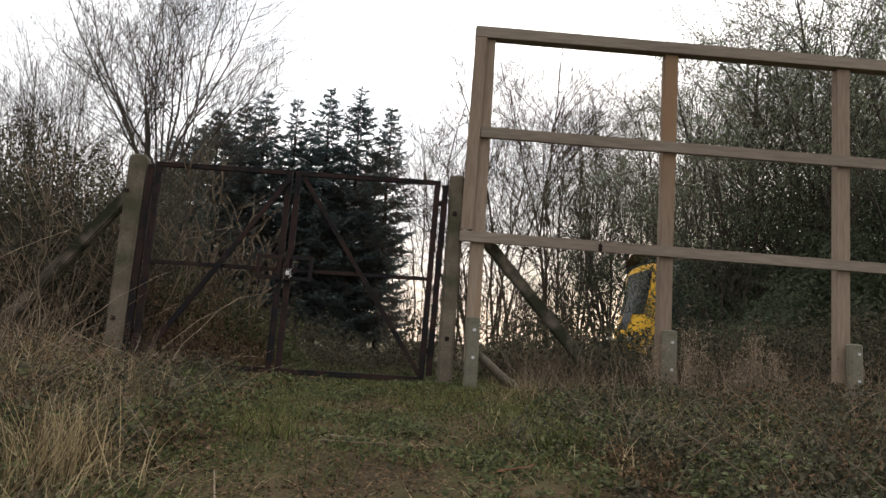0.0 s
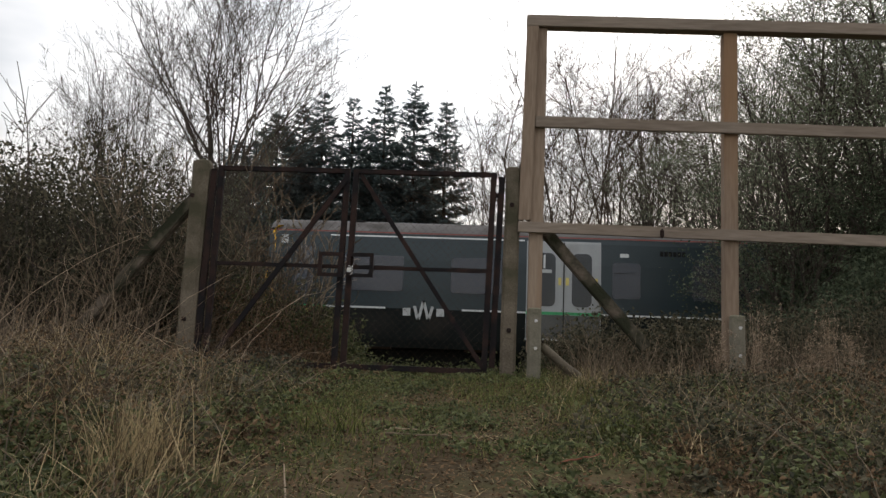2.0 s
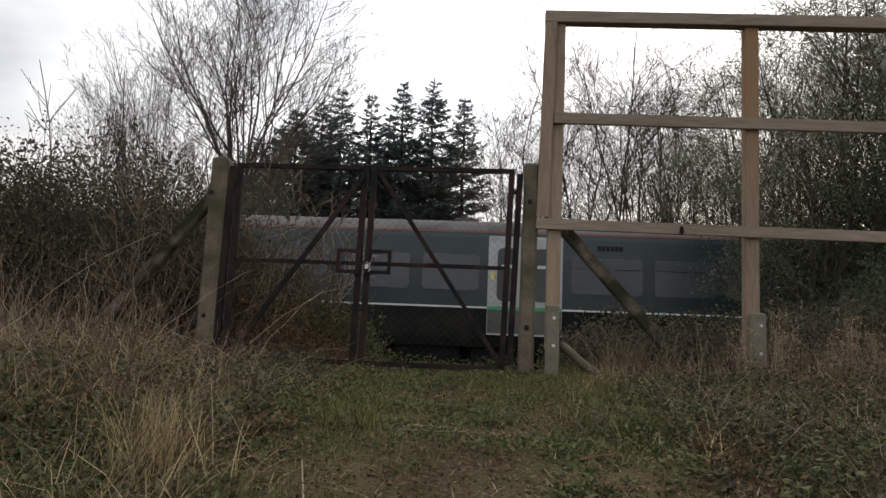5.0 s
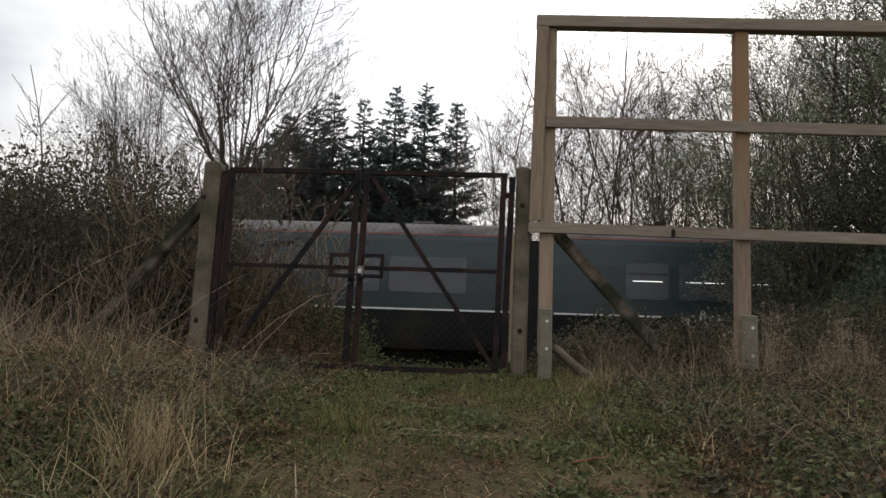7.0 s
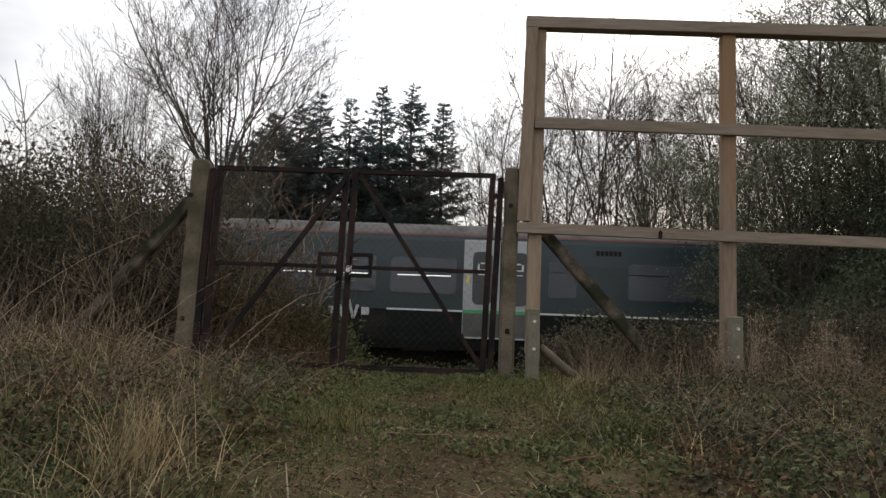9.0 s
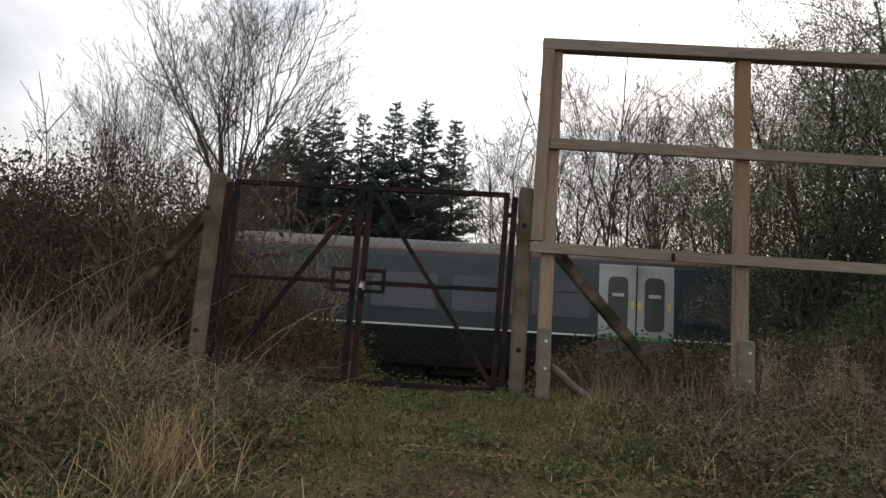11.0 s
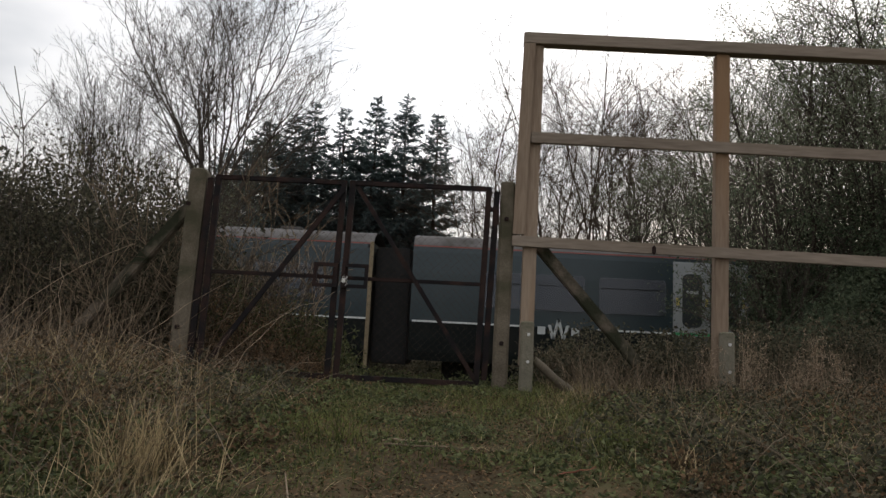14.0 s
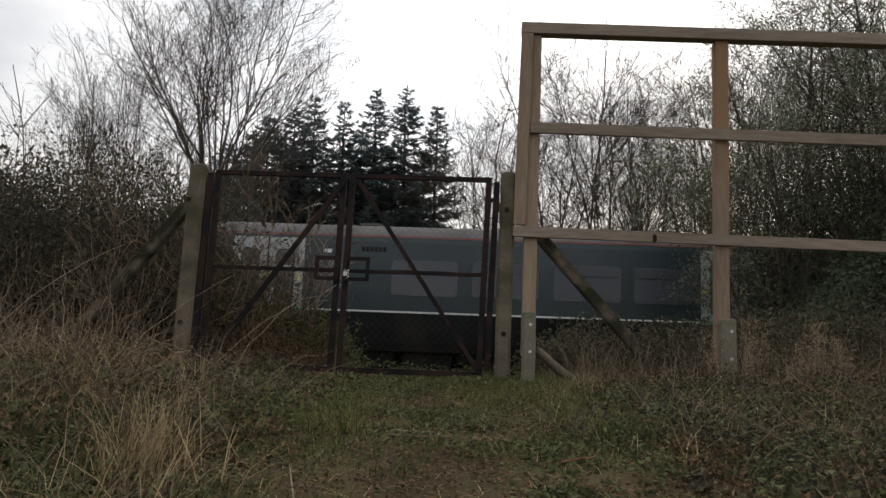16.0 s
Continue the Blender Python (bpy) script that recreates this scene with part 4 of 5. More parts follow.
leafy_tree(6.8, 13.0, 61, 6.5, 8, 0.2, 125000, "dense ivy-green tree with paler thin top")
leafy_tree(7.9, 12.6, 62, 7.2, 8, 0.25, 105000, "dense ivy-green tree with upright twiggy top")
leafy_tree(10.6, 14.0, 63, 7.4, 8, 0.3, 50000, "dense ivy-green tree beside the railway")
leafy_tree(5.3, 13.4, 65, 4.2, 7, 0.2, 26000, "ivy-grown shrub beside the railway")
leafy_tree(-7.9, 22.9, 66, 5.7, 7, 0.2, 22000, "ivy-grown shrub at the foot of the willow")
leafy_tree(8.3, 21.2, 67, 7.0, 6, 0.2, 45000, "ivy-covered tree behind the railway line")
leafy_tree(5.9, 22.6, 68, 5.6, 6, 0.25, 26000, "ivy-covered tree at the edge of the bare trees")
leafy_tree(7.3, 23.0, 69, 6.4, 6, 0.25, 42000, "ivy-covered tree among the bare trees")
leafy_tree(11.4, 21.5, 64, 8.4, 7, 0.3, 40000, "leafy tree behind the railway line")


# ---- undergrowth ----
def scatter(rng, n, x0, x1, y0, y1):
    x, y = rng.uniform(x0, x1, n), rng.uniform(y0, y1, n)
    return np.c_[x, y, ground_z(x, y)]


def patches(c, scale, seed):
    """How rich the growth is at each place: about -0.8 to 0.8, in patches of two sizes."""
    return np.array([noise.noise(Vector((q[0] * scale, q[1] * scale * 0.8, seed))) + 0.45 * noise.noise(Vector((q[0] * scale * 3.1, q[1] * scale * 2.5, seed + 7))) for q in c])


def weed_clumps(name, seed, n_clump, n_leaf, x0, x1, y0, y1, height, size, material, label, keep=None):
    """Leafy clumps, each a low dome of leaves on its own foot."""
    rng = np.random.default_rng(seed)
    c = scatter(rng, n_clump, x0, x1, y0, y1)
    if keep is not None:
        c = c[rng.uniform(0, 1, len(c)) < keep(c)]
    k = rng.integers(0, len(c), n_leaf)
    big = rng.uniform(0.45, 1.5, len(c))[k]
    a, r = rng.uniform(0, 2 * np.pi, n_leaf), np.sqrt(rng.uniform(0, 1, n_leaf))
    p = c[k] + np.c_[np.cos(a) * r, np.sin(a) * r, np.zeros(n_leaf)] * (0.15 * big)[:, None]
    p[:, 2] = ground_z(p[:, 0], p[:, 1]) + height * big * (1 - 0.75 * r ** 2) * rng.uniform(0.25, 1.05, n_leaf)
    V, F = leaves(rng, p, size, 0.45, 0.62)
    stuff(name, V, F, material, label, "weeds")


def stuff(name, V, F, material, label, category):
    return tagged(new(name, mesh_np(name, V, F, material)), label, category, kind="stuff")


def canes(rng, base, length, radius, lean, droop):
    paths = []
    for p in base:
        a, L = rng.uniform(0, 2 * np.pi), length * rng.uniform(0.5, 1.3)
        ln, dr = lean * rng.uniform(0.1, 1.2), droop * rng.uniform(0.0, 1.3)
        u = np.linspace(0, 1, 7)
        o = np.array([math.cos(a), math.sin(a), 0])
        pts = p + o * (L * (ln * u + dr * 0.5 * u ** 2))[:, None] + np.array([0, 0, 1]) * (L * (u - dr * u ** 2.4 * 0.8))[:, None]
        pts = pts + rng.normal(0, 0.028 * L, pts.shape) * u[:, None]
        paths.append((pts, radius * rng.uniform(0.6, 1.3), radius * 0.3))
    return paths


def hedge_mass(name, seed, n_cane, n_leaf, x0, x1, y0, y1, top, material, label, size=0.055, cane_len=1.6, lump=0.35, cane=None):
    """A tangle of arching canes with leaves on and between them; top(x) gives its height."""
    rng = np.random.default_rng(seed)
    base = scatter(rng, n_cane, x0, x1, y0, y1)
    h = top(base[:, 0])
    paths = []
    for p, hh in zip(base, h):
        paths += canes(rng, [p], hh * 0.9 * cane_len / 1.6, 0.006, 0.35, 0.55)
    V, F = tubes(paths, 3)
    stuff(name + "_canes", V, F, cane or M_CANE, "tangled dead arching canes", "brambles")
    c = scatter(rng, n_leaf, x0, x1, y0, y1)
    ph = rng.uniform(0, 6, 4)
    wave = 1 + lump * (np.sin(2.3 * c[:, 0] + ph[0]) * np.sin(1.9 * c[:, 1] + ph[1]) * 0.5 + np.sin(6.1 * c[:, 0] + ph[2]) * 0.25 + np.sin(5.2 * c[:, 1] + ph[3]) * 0.25)
    u = rng.uniform(0, 1, n_leaf) ** 0.75
    c[:, 2] += top(c[:, 0]) * wave * u * 0.92 + rng.normal(0, 0.05, n_leaf)
    # most leaves hang in clumps on the canes
    spots = np.concatenate([q[0][2:] for q in paths])
    k = rng.integers(0, len(spots), int(n_leaf * 0.6))
    c[: len(k)] = spots[k] + rng.normal(0, 1, (len(k), 3)) * size * np.array([1.5, 1.5, 1.2])
    c[:, 2] = np.maximum(c[:, 2], ground_z(c[:, 0], c[:, 1]) + 0.01)
    V, F = leaves(rng, c, size)
    stuff(name, V, F, material, label, "hedge")


hedge_mass("bramble_hedge", 71, 2500, 150000, -10.5, -2.95, 7.6, 10.2, lambda x: np.interp(x, [-10, -6, -5.1, -4.5, -4.0, -3.5, -2.9], [2.9, 2.65, 2.55, 2.4, 2.3, 2.25, 1.6]), M_HEDGELEAF, "tall dark bramble hedge with gaps at its top", 0.048, 1.5, 0.3, M_TRUNK)
hedge_mass("hedge_core", 85, 300, 52000, -10.5, -3.0, 9.4, 10.6, lambda x: np.interp(x, [-10, -6, -5.1, -4.5, -4.0, -3.5, -3.0], [2.6, 2.4, 2.3, 2.2, 2.1, 2.05, 1.4]), M_HEDGELEAF, "dense dark heart of the bramble hedge", 0.085, 1.6, 0.3, M_TRUNK)
hedge_mass("ivy_bank", 72, 420, 24000, -3.6, -1.42, 8.7, 10.4, lambda x: np.interp(x, [-3.6, -2.3, -1.95, -1.6, -1.42], [1.0, 1.0, 0.9, 0.62, 0.3]), M_IVY, "green and brown ivy mound behind the gate", 0.05)
hedge_mass("bramble_thicket", 73, 700, 60000, 0.75, 6.2, 8.0, 10.6, lambda x: np.interp(x, [0.75, 1.3, 2.5, 4, 6.2], [0.4, 0.7, 0.75, 0.95, 1.3]), M_HEDGELEAF, "dark bramble thicket behind the timber frame", 0.05)
hedge_mass("ivy_thicket", 74, 400, 90000, 4.5, 10.0, 10.8, 12.6, lambda x: np.interp(x, [4.5, 5.2, 6.0, 10], [0.8, 1.6, 3.2, 4.0]), M_LEAF, "dense dark evergreen thicket", 0.07)
hedge_mass("evergreen_screen", 84, 500, 70000, 5.4, 11.0, 13.3, 14.8, lambda x: np.interp(x, [5.4, 6.0, 7.0, 11], [2.6, 4.3, 4.8, 5.0]), M_LEAF, "dense dark evergreen foliage beside the railway", 0.07, 1.7, 0.5)
hedge_mass("low_brambles", 75, 560, 24000, 1.15, 6.0, 2.8, 6.6, lambda x: np.interp(x, [1.15, 1.8, 3.0, 6.0], [0.06, 0.16, 0.24, 0.3]), M_HEDGELEAF, "low tangled brambles and nettles", 0.034, 2.1, 0.8)
hedge_mass("withered_weeds", 77, 200, 24000, 0.9, 6.0, 2.6, 6.8, lambda x: np.interp(x, [0.9, 1.8, 3.0, 6.0], [0.05, 0.16, 0.24, 0.3]), M_BROWNLEAF, "withered brown leaves of weeds", 0.03, 1.8, 0.9)
hedge_mass("withered_bank", 79, 320, 24000, -6.0, -1.0, 2.3, 7.1, lambda x: np.interp(x, [-6, -2.2, -1.0], [0.3, 0.22, 0.05]), M_BROWNLEAF, "withered brown weeds under the dry grass", 0.03, 1.2, 0.8)
right_bank = lambda c: smooth_step(0.5, 1.5, c[:, 0] + 0.25 * np.sin(1.7 * c[:, 1])) * (0.35 + 0.65 * (patches(c, 1.1, 2.0) > -0.05))
left_bank = lambda c: smooth_step(-0.5, -1.5, c[:, 0]) * (0.2 + 0.8 * (patches(c, 1.0, 5.0) > 0.0))
weed_clumps("green_weeds", 76, 900, 38000, 0.4, 6.0, 2.6, 6.8, 0.15, 0.036, M_WEED, "mounds of green nettle and dock leaves", right_bank)
weed_clumps("dull_weeds", 86, 800, 32000, 0.6, 6.0, 2.6, 6.7, 0.18, 0.038, M_HEDGELEAF, "mounds of dull olive bramble leaves", right_bank)
weed_clumps("weedy_bank", 78, 900, 36000, -6.0, -0.9, 2.2, 6.5, 0.13, 0.038, M_WEED, "green weeds between the dry grass", left_bank)
weed_clumps("bank_brambles", 89, 620, 24000, -6.0, -1.2, 2.2, 6.6, 0.2, 0.038, M_HEDGELEAF, "mounds of dull bramble leaves under the dry grass", lambda c: smooth_step(-0.9, -1.7, c[:, 0]) * (patches(c, 1.0, 11.0) > -0.1))
weed_clumps("bank_litter", 90, 420, 12000, -6.0, -0.8, 2.2, 6.6, 0.15, 0.034, M_BROWNLEAF, "clumps of withered reddish-brown leaves", lambda c: smooth_step(-0.6, -1.3, c[:, 0]) * (patches(c, 1.2, 13.0) > 0.0))
weed_clumps("slope_weeds", 91, 300, 15000, -3.4, -1.35, 2.1, 3.7, 0.13, 0.036, M_IVY, "dark green weeds at the foot of the grassy rise")
weed_clumps("gate_nettles", 87, 110, 3200, -3.0, 1.3, 6.6, 7.9, 0.06, 0.042, M_WEED, "green nettles along the foot of the gate")
weed_clumps("path_weeds", 88, 420, 15000, -1.9, 1.8, 2.2, 7.2, 0.045, 0.036, M_WEED, "low green rosettes on the trodden ground", lambda c: 0.05 + 0.95 * (patches(c, 1.3, 9.0) > 0.05))
hedge_mass("railside_scrub", 80, 900, 50000, -16.0, 16.0, 20.2, 22.6, lambda x: 1.0 + 0.35 * np.sin(1.3 * x) + 0.2 * np.sin(3.1 * x + 1) + 1.3 * smooth_step(-0.4, 1.5, x), M_HEDGELEAF, "dark low scrub beyond the railway", 0.09, 1.9, 0.7)
hedge_mass("gateside_brambles", 82, 520, 15000, -3.2, -1.5, 7.9, 8.9, lambda x: np.interp(x, [-3.2, -2.4, -1.35], [1.5, 0.95, 0.3]), M_BROWNLEAF, "brown bramble tangle behind the gate", 0.03, 0.8, 0.8)
hedge_mass("gate_weeds", 83, 20, 4500, -1.2, 0.8, 7.35, 8.3, lambda x: 0.07 + 0.04 * np.sin(5 * x), M_IVY, "low green weeds under and behind the gate", 0.035, 1.2, 0.9)


def tufts(rng, n_tuft, n_blade, x0, x1, y0, y1, height, width, lean, droop, spread=0.12, keep=None):
    """Blades in tufts; each tuft lies over to its own side."""
    c = scatter(rng, n_tuft, x0, x1, y0, y1)
    if keep is not None:
        c = c[rng.uniform(0, 1, len(c)) < keep(c)]
    k = rng.integers(0, len(c), n_blade)
    b = c[k] + rng.normal(0, 1, (n_blade, 3)) * np.array([spread, spread, 0])
    b[:, 2] = ground_z(b[:, 0], b[:, 1]) - 0.01
    big = rng.uniform(0.55, 1.35, len(c))[k]
    side = rng.uniform(0, 2 * np.pi, len(c))[k] + rng.normal(0, 0.75, n_blade)
    return blades(rng, b, height * big, width, lean, droop, side)


def grasses():
    rng = np.random.default_rng(81)
    # tall dry grass on the rise, in rough patches with hollows between
    def rise(c):
        slope = smooth_step(-0.75, -1.9, c[:, 0] + 0.3 * np.sin(2 * c[:, 1]) + 0.1 * (5 - c[:, 1])) * (1 - 0.85 * smooth_step(4.4, 5.4, c[:, 1]) * (c[:, 0] > -2.95))
        return slope * (0.1 + 0.9 * smooth_step(-0.2, 0.2, patches(c, 0.9, 1.0))) * (1 - 0.95 * smooth_step(3.9, 3.2, c[:, 1]) * smooth_step(-1.4, -1.6, c[:, 0]))

    V, F = tufts(rng, 520, 6800, -6.0, -0.8, 2.2, 6.6, 0.31, 0.005, 1.0, 1.1, 0.13, rise)
    stuff("dry_grass", V, F, M_STRAW, "tall tangled dry straw-coloured grass", "grass")
    V, F = tufts(rng, 460, 7200, -6.0, -0.8, 2.2, 6.8, 0.31, 0.005, 1.6, 1.0, 0.18, rise)
    stuff("brown_grass", V, F, M_CANE, "matted dead brown grass stems", "grass")
    V, F = tufts(rng, 420, 15000, -6.0, -0.6, 2.2, 6.4, 0.16, 0.006, 0.9, 0.8, 0.12, lambda c: smooth_step(-0.5, -1.5, c[:, 0]) * (patches(c, 1.0, 5.0) > -0.15))
    stuff("green_grass", V, F, M_GREEN, "green grass among the dry stems", "grass")
    # dead stems standing before the hedge
    V, F = tubes(canes(rng, scatter(rng, 420, -6.2, -2.85, 5.6, 7.6), 0.85, 0.0034, 0.4, 0.5), 3)
    stuff("dead_willowherb", V, F, M_CANE, "upright dead brown stems before the hedge", "weeds")
    V, F = tubes(canes(rng, scatter(rng, 170, -6.2, -2.9, 6.6, 7.7), 1.35, 0.0042, 0.3, 0.5), 3)
    stuff("bramble_canes", V, F, M_CANE, "long arching dead bramble canes", "brambles")
    # one yellow clump
    b = np.array([-1.3, 3.05, 0]) + rng.normal(0, 1, (340, 3)) * np.array([0.1, 0.14, 0])
    b[:, 2] = ground_z(b[:, 0], b[:, 1])
    V, F = blades(rng, b, 0.36, 0.0045, 0.4, 0.6)
    stuff("straw_clump", V, F, M_STRAW, "pale yellow tuft of dry grass", "grass")
    # leaning dead stalks
    V, F = tubes(canes(rng, scatter(rng, 330, -5.5, -1.2, 2.8, 5.8), 0.5, 0.003, 1.0, 0.4), 3)
    stuff("dead_stalks", V, F, M_CANE, "thin leaning dead weed stalks", "weeds")
    V, F = tubes(canes(rng, scatter(rng, 70, -5.5, -1.0, 2.7, 5.6), 0.55, 0.003, 1.3, 0.4), 3)
    stuff("pale_stalks", V, F, M_PLUME, "pale dry stalks leaning every way", "weeds")
    V, F = tubes(canes(rng, scatter(rng, 30, 1.0, 4.6, 2.7, 7.0), 0.4, 0.0026, 1.3, 0.3), 3)
    stuff("pale_stalks", V, F, M_PLUME, "short pale dry stalks among brambles", "weeds")
    # short trodden grass of the way to the gate
    b = scatter(rng, 52000, -1.9, 2.2, 2.2, 7.9)
    patch = np.array([noise.noise(Vector((q[0] * 1.6, q[1] * 1.1, 3.0))) + 0.5 * noise.noise(Vector((q[0] * 5, q[1] * 4, 8.0))) for q in b])
    b = b[rng.uniform(-0.35, 0.25, len(b)) < patch - 0.02 + 0.22 * smooth_step(5.4, 6.8, b[:, 1]) - 0.25 * np.exp(-((b[:, 0] - 0.25) / 0.5) ** 2) * (b[:, 1] < 5.2)]
    V, F = blades(rng, b, 0.06, 0.0045, 0.9, 0.6)
    stuff("short_grass", V, F, M_GREEN, "short trodden green grass", "grass")
    c = scatter(rng, 42000, -2.2, 3.0, 2.2, 8.2)
    c[:, 2] += rng.uniform(0.003, 0.035, len(c))
    V, F = leaves(rng, c, 0.024, 0.7)
    stuff("leaf_litter", V, F, M_BROWNLEAF, "scattered small dead brown leaves", "leaf litter")
    c = scatter(rng, 26000, -2.2, 3.0, 2.2, 8.2)
    c = c[np.sin(2.2 * c[:, 0] + 0.5) * np.sin(2.6 * c[:, 1] + 2) > -0.1]
    c[:, 2] += rng.uniform(0.005, 0.05, len(c))
    V, F = leaves(rng, c, 0.022, 0.6)
    stuff("clover", V, F, M_IVY, "low green leaves on the path", "weeds")
    b = scatter(rng, 5200, -1.8, 2.6, 2.2, 7.6)
    b = b[patches(b, 1.4, 4.0) > -0.15]
    V, F = blades(rng, b + np.array([0, 0, 0.014]), 0.03 * rng.uniform(0.5, 1.8, len(b)), 0.0042, 4.2, 0.9)
    stuff("straw_bits", V, F, M_STRAW, "loose bits of dry straw on the ground", "straw")
    b = scatter(rng, 16000, -6.0, 6.0, -3.0, 2.3)
    V, F = blades(rng, b, 0.07, 0.006, 0.9, 0.6)
    stuff("bank_grass", V, F, M_GREEN, "short grass on the lower slope", "grass")
    # dry growth by the frame
    V, F = tufts(rng, 320, 8000, 0.9, 6.0, 2.6, 8.2, 0.2, 0.005, 1.1, 0.9, 0.12)
    stuff("withered_grass", V, F, M_STRAW, "withered grass among the brambles", "grass")
    V, F = tufts(rng, 210, 8000, 0.5, 3.0, 4.3, 7.5, 0.13, 0.005, 0.9, 0.8, 0.09)
    stuff("verge_grass", V, F, M_GREEN, "green grass tufts along the path", "grass")
    V, F = tufts(rng, 120, 3000, 0.6, 3.4, 4.0, 7.6, 0.17, 0.004, 1.1, 0.9, 0.08)
    stuff("verge_straw", V, F, M_STRAW, "pale dry grass tufts along the path", "grass")
    V, F = tubes(canes(rng, scatter(rng, 760, 0.8, 5.0, 7.4, 9.0), 0.6, 0.0042, 0.45, 0.4), 3)
    V2, F2 = tubes(canes(rng, scatter(rng, 330, 0.95, 3.2, 6.4, 7.05), 0.4, 0.003, 0.4, 0.35), 3)
    V, F = np.concatenate([V, V2]), np.concatenate([F, F2 + len(V)])
    stuff("dead_nettles", V, F, M_CANE, "upright dead brown nettle stems", "weeds")
    V, F = tubes(canes(rng, scatter(rng, 380, 1.1, 5.0, 2.8, 7.4), 0.5, 0.003, 1.1, 0.5), 3)
    stuff("bramble_runners", V, F, M_CANE, "arching bramble runners", "brambles")
    # seed plumes
    for x, y, h, n in ((2.42, 6.6, 0.62, 34), (2.95, 6.5, 0.58, 34), (2.72, 6.45, 0.42, 16), (2.12, 6.75, 0.45, 24), (3.25, 6.7, 0.4, 16)):
        t = thing("dry_plume", (x, y, float(ground_z(x, y))), "clump of dry brown feathery seed stems", "weeds", "dry seed plumes")
        base = np.c_[rng.normal(0, 0.05, n), rng.normal(0, 0.05, n), np.zeros(n)]
        ps = canes(rng, base, h * 1.1, 0.0025, 0.1, 0.1)
        V, F = tubes(ps, 3)
        part_np("stalk", V, F, M_PLUME, t, "thin dry stems", "stuff")
        c = np.concatenate([q[0][3:] for q in ps])
        c = c[rng.integers(0, len(c), 900)] + rng.normal(0, 0.013, (900, 3))
        V, F = leaves(rng, c, 0.022, slim=0.3)
        part_np("seed_fluff", V, F, M_PLUME, t, "fluffy brown seed heads", "stuff")
    # green tuft on the path
    b = np.array([0.80, 4.25, 0]) + rng.normal(0, 1, (420, 3)) * np.array([0.07, 0.07, 0])
    b[:, 2] = ground_z(b[:, 0], b[:, 1])
    V, F = blades(rng, b, 0.17, 0.006, 0.5, 0.5)
    stuff("grass_tuft", V, F, M_GREEN, "yellow-green grass tuft beside the path", "grass")
    # tall stems over the hedge
    for x, y, h, way, r in ((-4.72, 7.9, 3.25, 0.03, 0.014), (-4.95, 7.9, 2.95, -0.06, 0.008), (-4.45, 7.8, 2.65, 0.07, 0.007)):
        t = thing("tall_stem", (x, y, float(ground_z(x, y))), "tall thin bare stem with side twigs", "stem", "tall stems by the hedge")
        paths = []
        grow(rng, (0, 0, -0.05), (way, 0, 1), h, r, 0, (9,), (25, 60), paths, rise=0.03, wobble=0.05, spans=9, shrink=(0.16, 0.4))
        V, F = tubes([q[1:] for q in paths], 4)
        part_np("stem", V, F, M_BARK, t)
    # twiggy shrub behind the gate
    for k, (x, y, h) in enumerate(((-2.45, 8.4, 2.0), (-2.9, 8.2, 1.9), (-1.9, 8.8, 1.4), (-3.4, 7.5, 1.7))):
        t = thing("bare_shrub", (x, y, float(ground_z(x, y))), "leafless pale brown twiggy shrub behind the gate", "shrub", "bare shrubs")
        paths = []
        for j in range(7):
            a = rng.uniform(0, 2 * np.pi)
            grow(rng, (0, 0, -0.05), (0.35 * math.cos(a), 0.35 * math.sin(a), 1), h * rng.uniform(0.7, 1.1), 0.007, 0, (7, 4), (20, 50), paths, rise=0.05, wobble=0.1, spans=6)
        V, F = tubes([q[1:] for q in paths], 3)
        part_np("twig_mass", V, F, M_CANE, t, "fine pale brown twigs", "stuff")
    # long leaning stalks across the gate and sticks on the path
    for x, y, x1, y1, z1 in ((-2.0, 5.6, -1.15, 6.5, 0.85), (-1.9, 6.0, -1.5, 6.8, 0.75), (-2.6, 5.5, -2.0, 6.3, 0.9), (-3.6, 5.0, -2.7, 6.0, 1.15), (-2.9, 5.4, -3.4, 6.2, 1.0)):
        z = float(ground_z(x, y))
        u = np.linspace(0, 1, 8)[:, None]
        p = np.array([x, y, z]) * (1 - u) + np.array([x1, y1, z1]) * u + rng.normal(0, 0.012, (8, 3)) + np.array([0, 0, 0.08]) * np.sin(np.pi * u)
        V, F = tubes([(p, 0.003, 0.0015)], 4)
        tagged(new("leaning_stalk", mesh_np("leaning_stalk", V, F, M_PLUME)), "long pale dry stalk leaning across the grass", "stalk", "leaning stalks")
    for x, y, x1, y1, m in ((-0.42, 3.95, -0.02, 3.98, M_CANE), (-0.44, 4.12, -0.2, 4.10, M_PLUME), (-0.62, 2.75, -0.78, 3.35, M_PLUME), (0.42, 3.55, 0.62, 3.7, M_ORANGE)):
        u = np.linspace(0, 1, 6)
        xx, yy = x + (x1 - x) * u, y + (y1 - y) * u
        V, F = tubes([(np.c_[xx, yy, ground_z(xx, yy) + 0.03 + rng.normal(0, 0.003, 6)], 0.0055, 0.0035)], 5)
        tagged(new("stick", mesh_np("stick", V, F, m)), "thin dry stick lying on the path", "stick", "sticks on the path")


grasses()


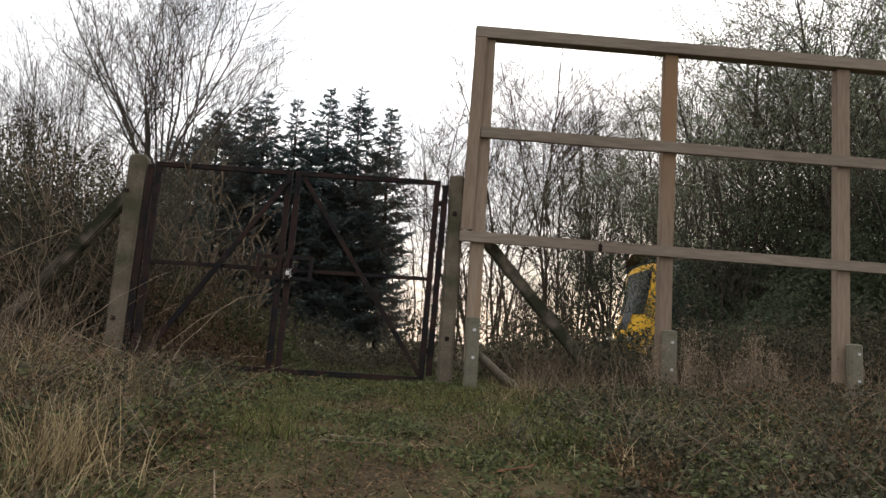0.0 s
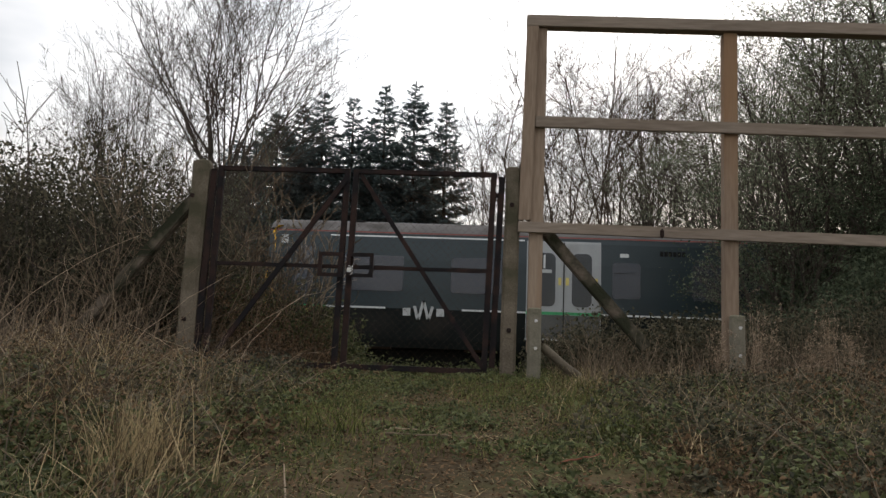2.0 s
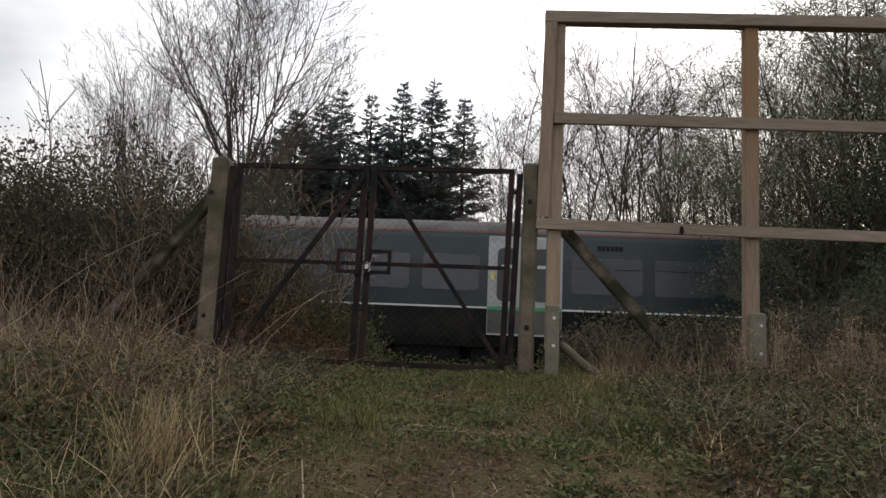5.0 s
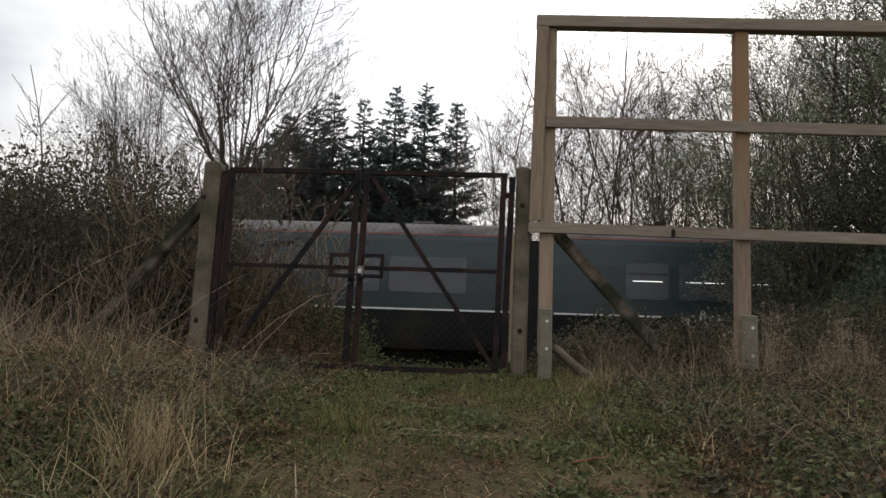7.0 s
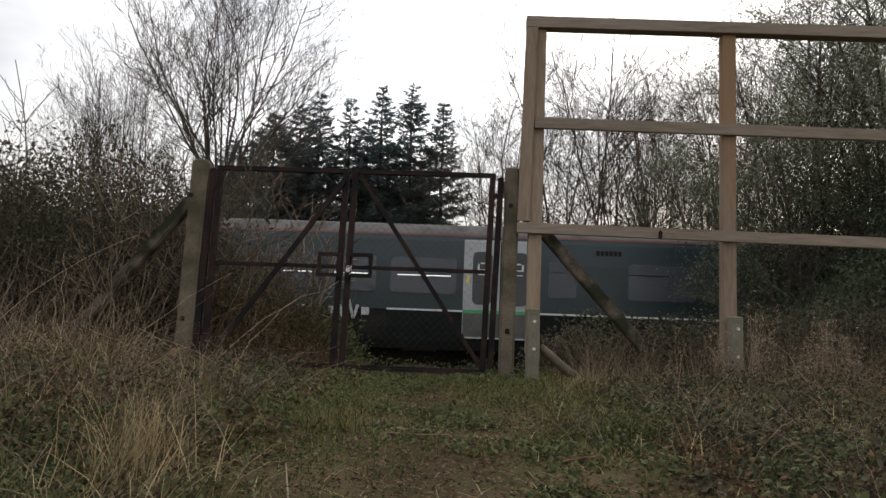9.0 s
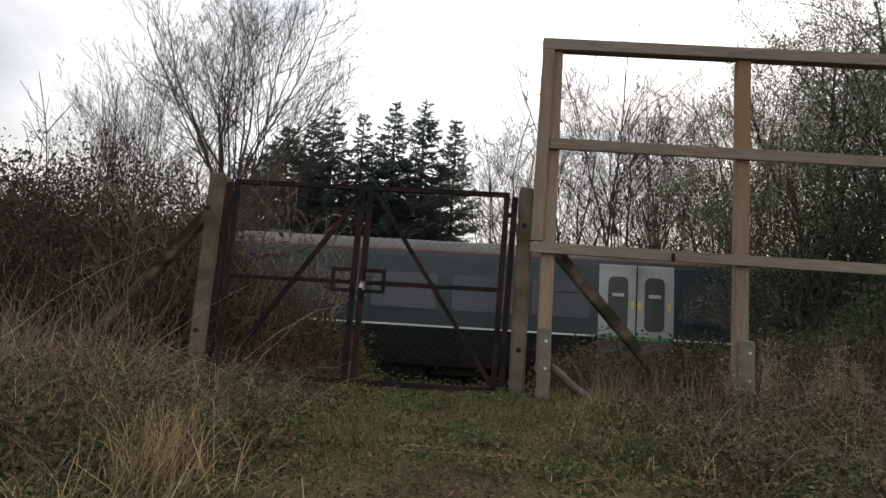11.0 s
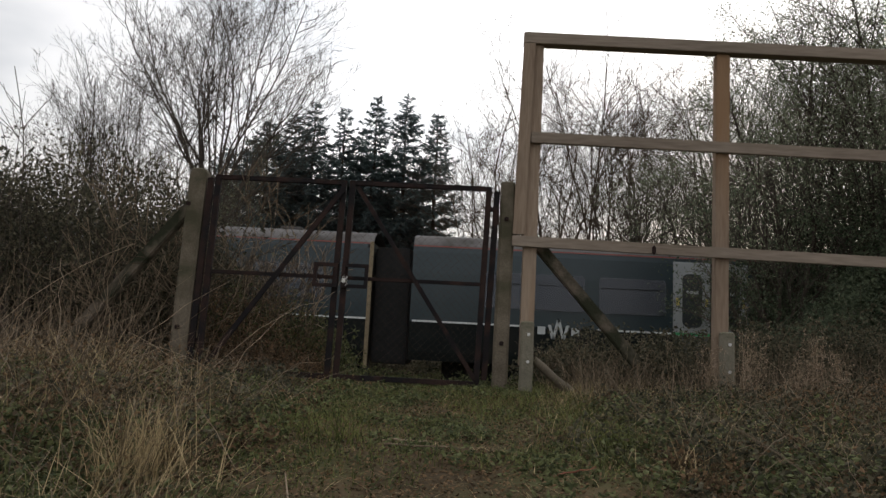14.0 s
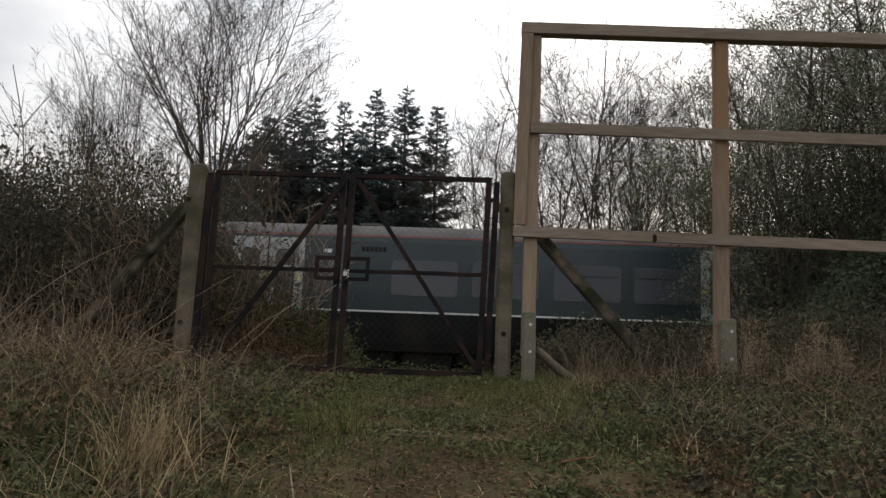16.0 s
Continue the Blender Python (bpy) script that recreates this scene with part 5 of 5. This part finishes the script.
# ---- what moves ----
FRONT = [(0.0, 5.12), (0.5, 2.48), (1.0, 0.04), (1.5, -2.25), (2.0, -4.42), (2.5, -6.45), (3.0, -8.37), (3.5, -10.21), (4.0, -12.0), (4.5, -13.73), (5.0, -15.44),
         (5.5, -17.13), (6.0, -18.82), (6.5, -20.51), (7.0, -22.22), (7.5, -23.95), (8.0, -25.7), (8.5, -27.46), (9.0, -29.22), (9.5, -31.0), (10.0, -32.8),
         (10.5, -34.63), (11.0, -36.47), (11.5, -38.33), (12.0, -40.23), (12.5, -42.16), (13.0, -44.13), (13.5, -46.18), (14.0, -48.31), (14.5, -50.56),
         (15.0, -52.88), (15.5, -55.25), (16.0, -57.63)]


def motions():
    """The three coaches roll past together, to the west."""
    for ob, back in COACHES:
        walk(ob, [(t, pose(x + back, SIDE_Y, 0)) for t, x in FRONT])
    times, places = [r[0] for r in FRONT], [r[1] for r in FRONT]
    steps = [round(k * 0.1, 1) for k in range(161)]
    turns = [math.degrees(float(np.interp(t, times, places)) / 0.42) for t in steps]
    for wheel, x, y in WHEELS:
        walk(wheel, [(t, pose(x, y, RAIL_TOP + 0.42, 0, a, 0)) for t, a in zip(steps, turns)])


motions()
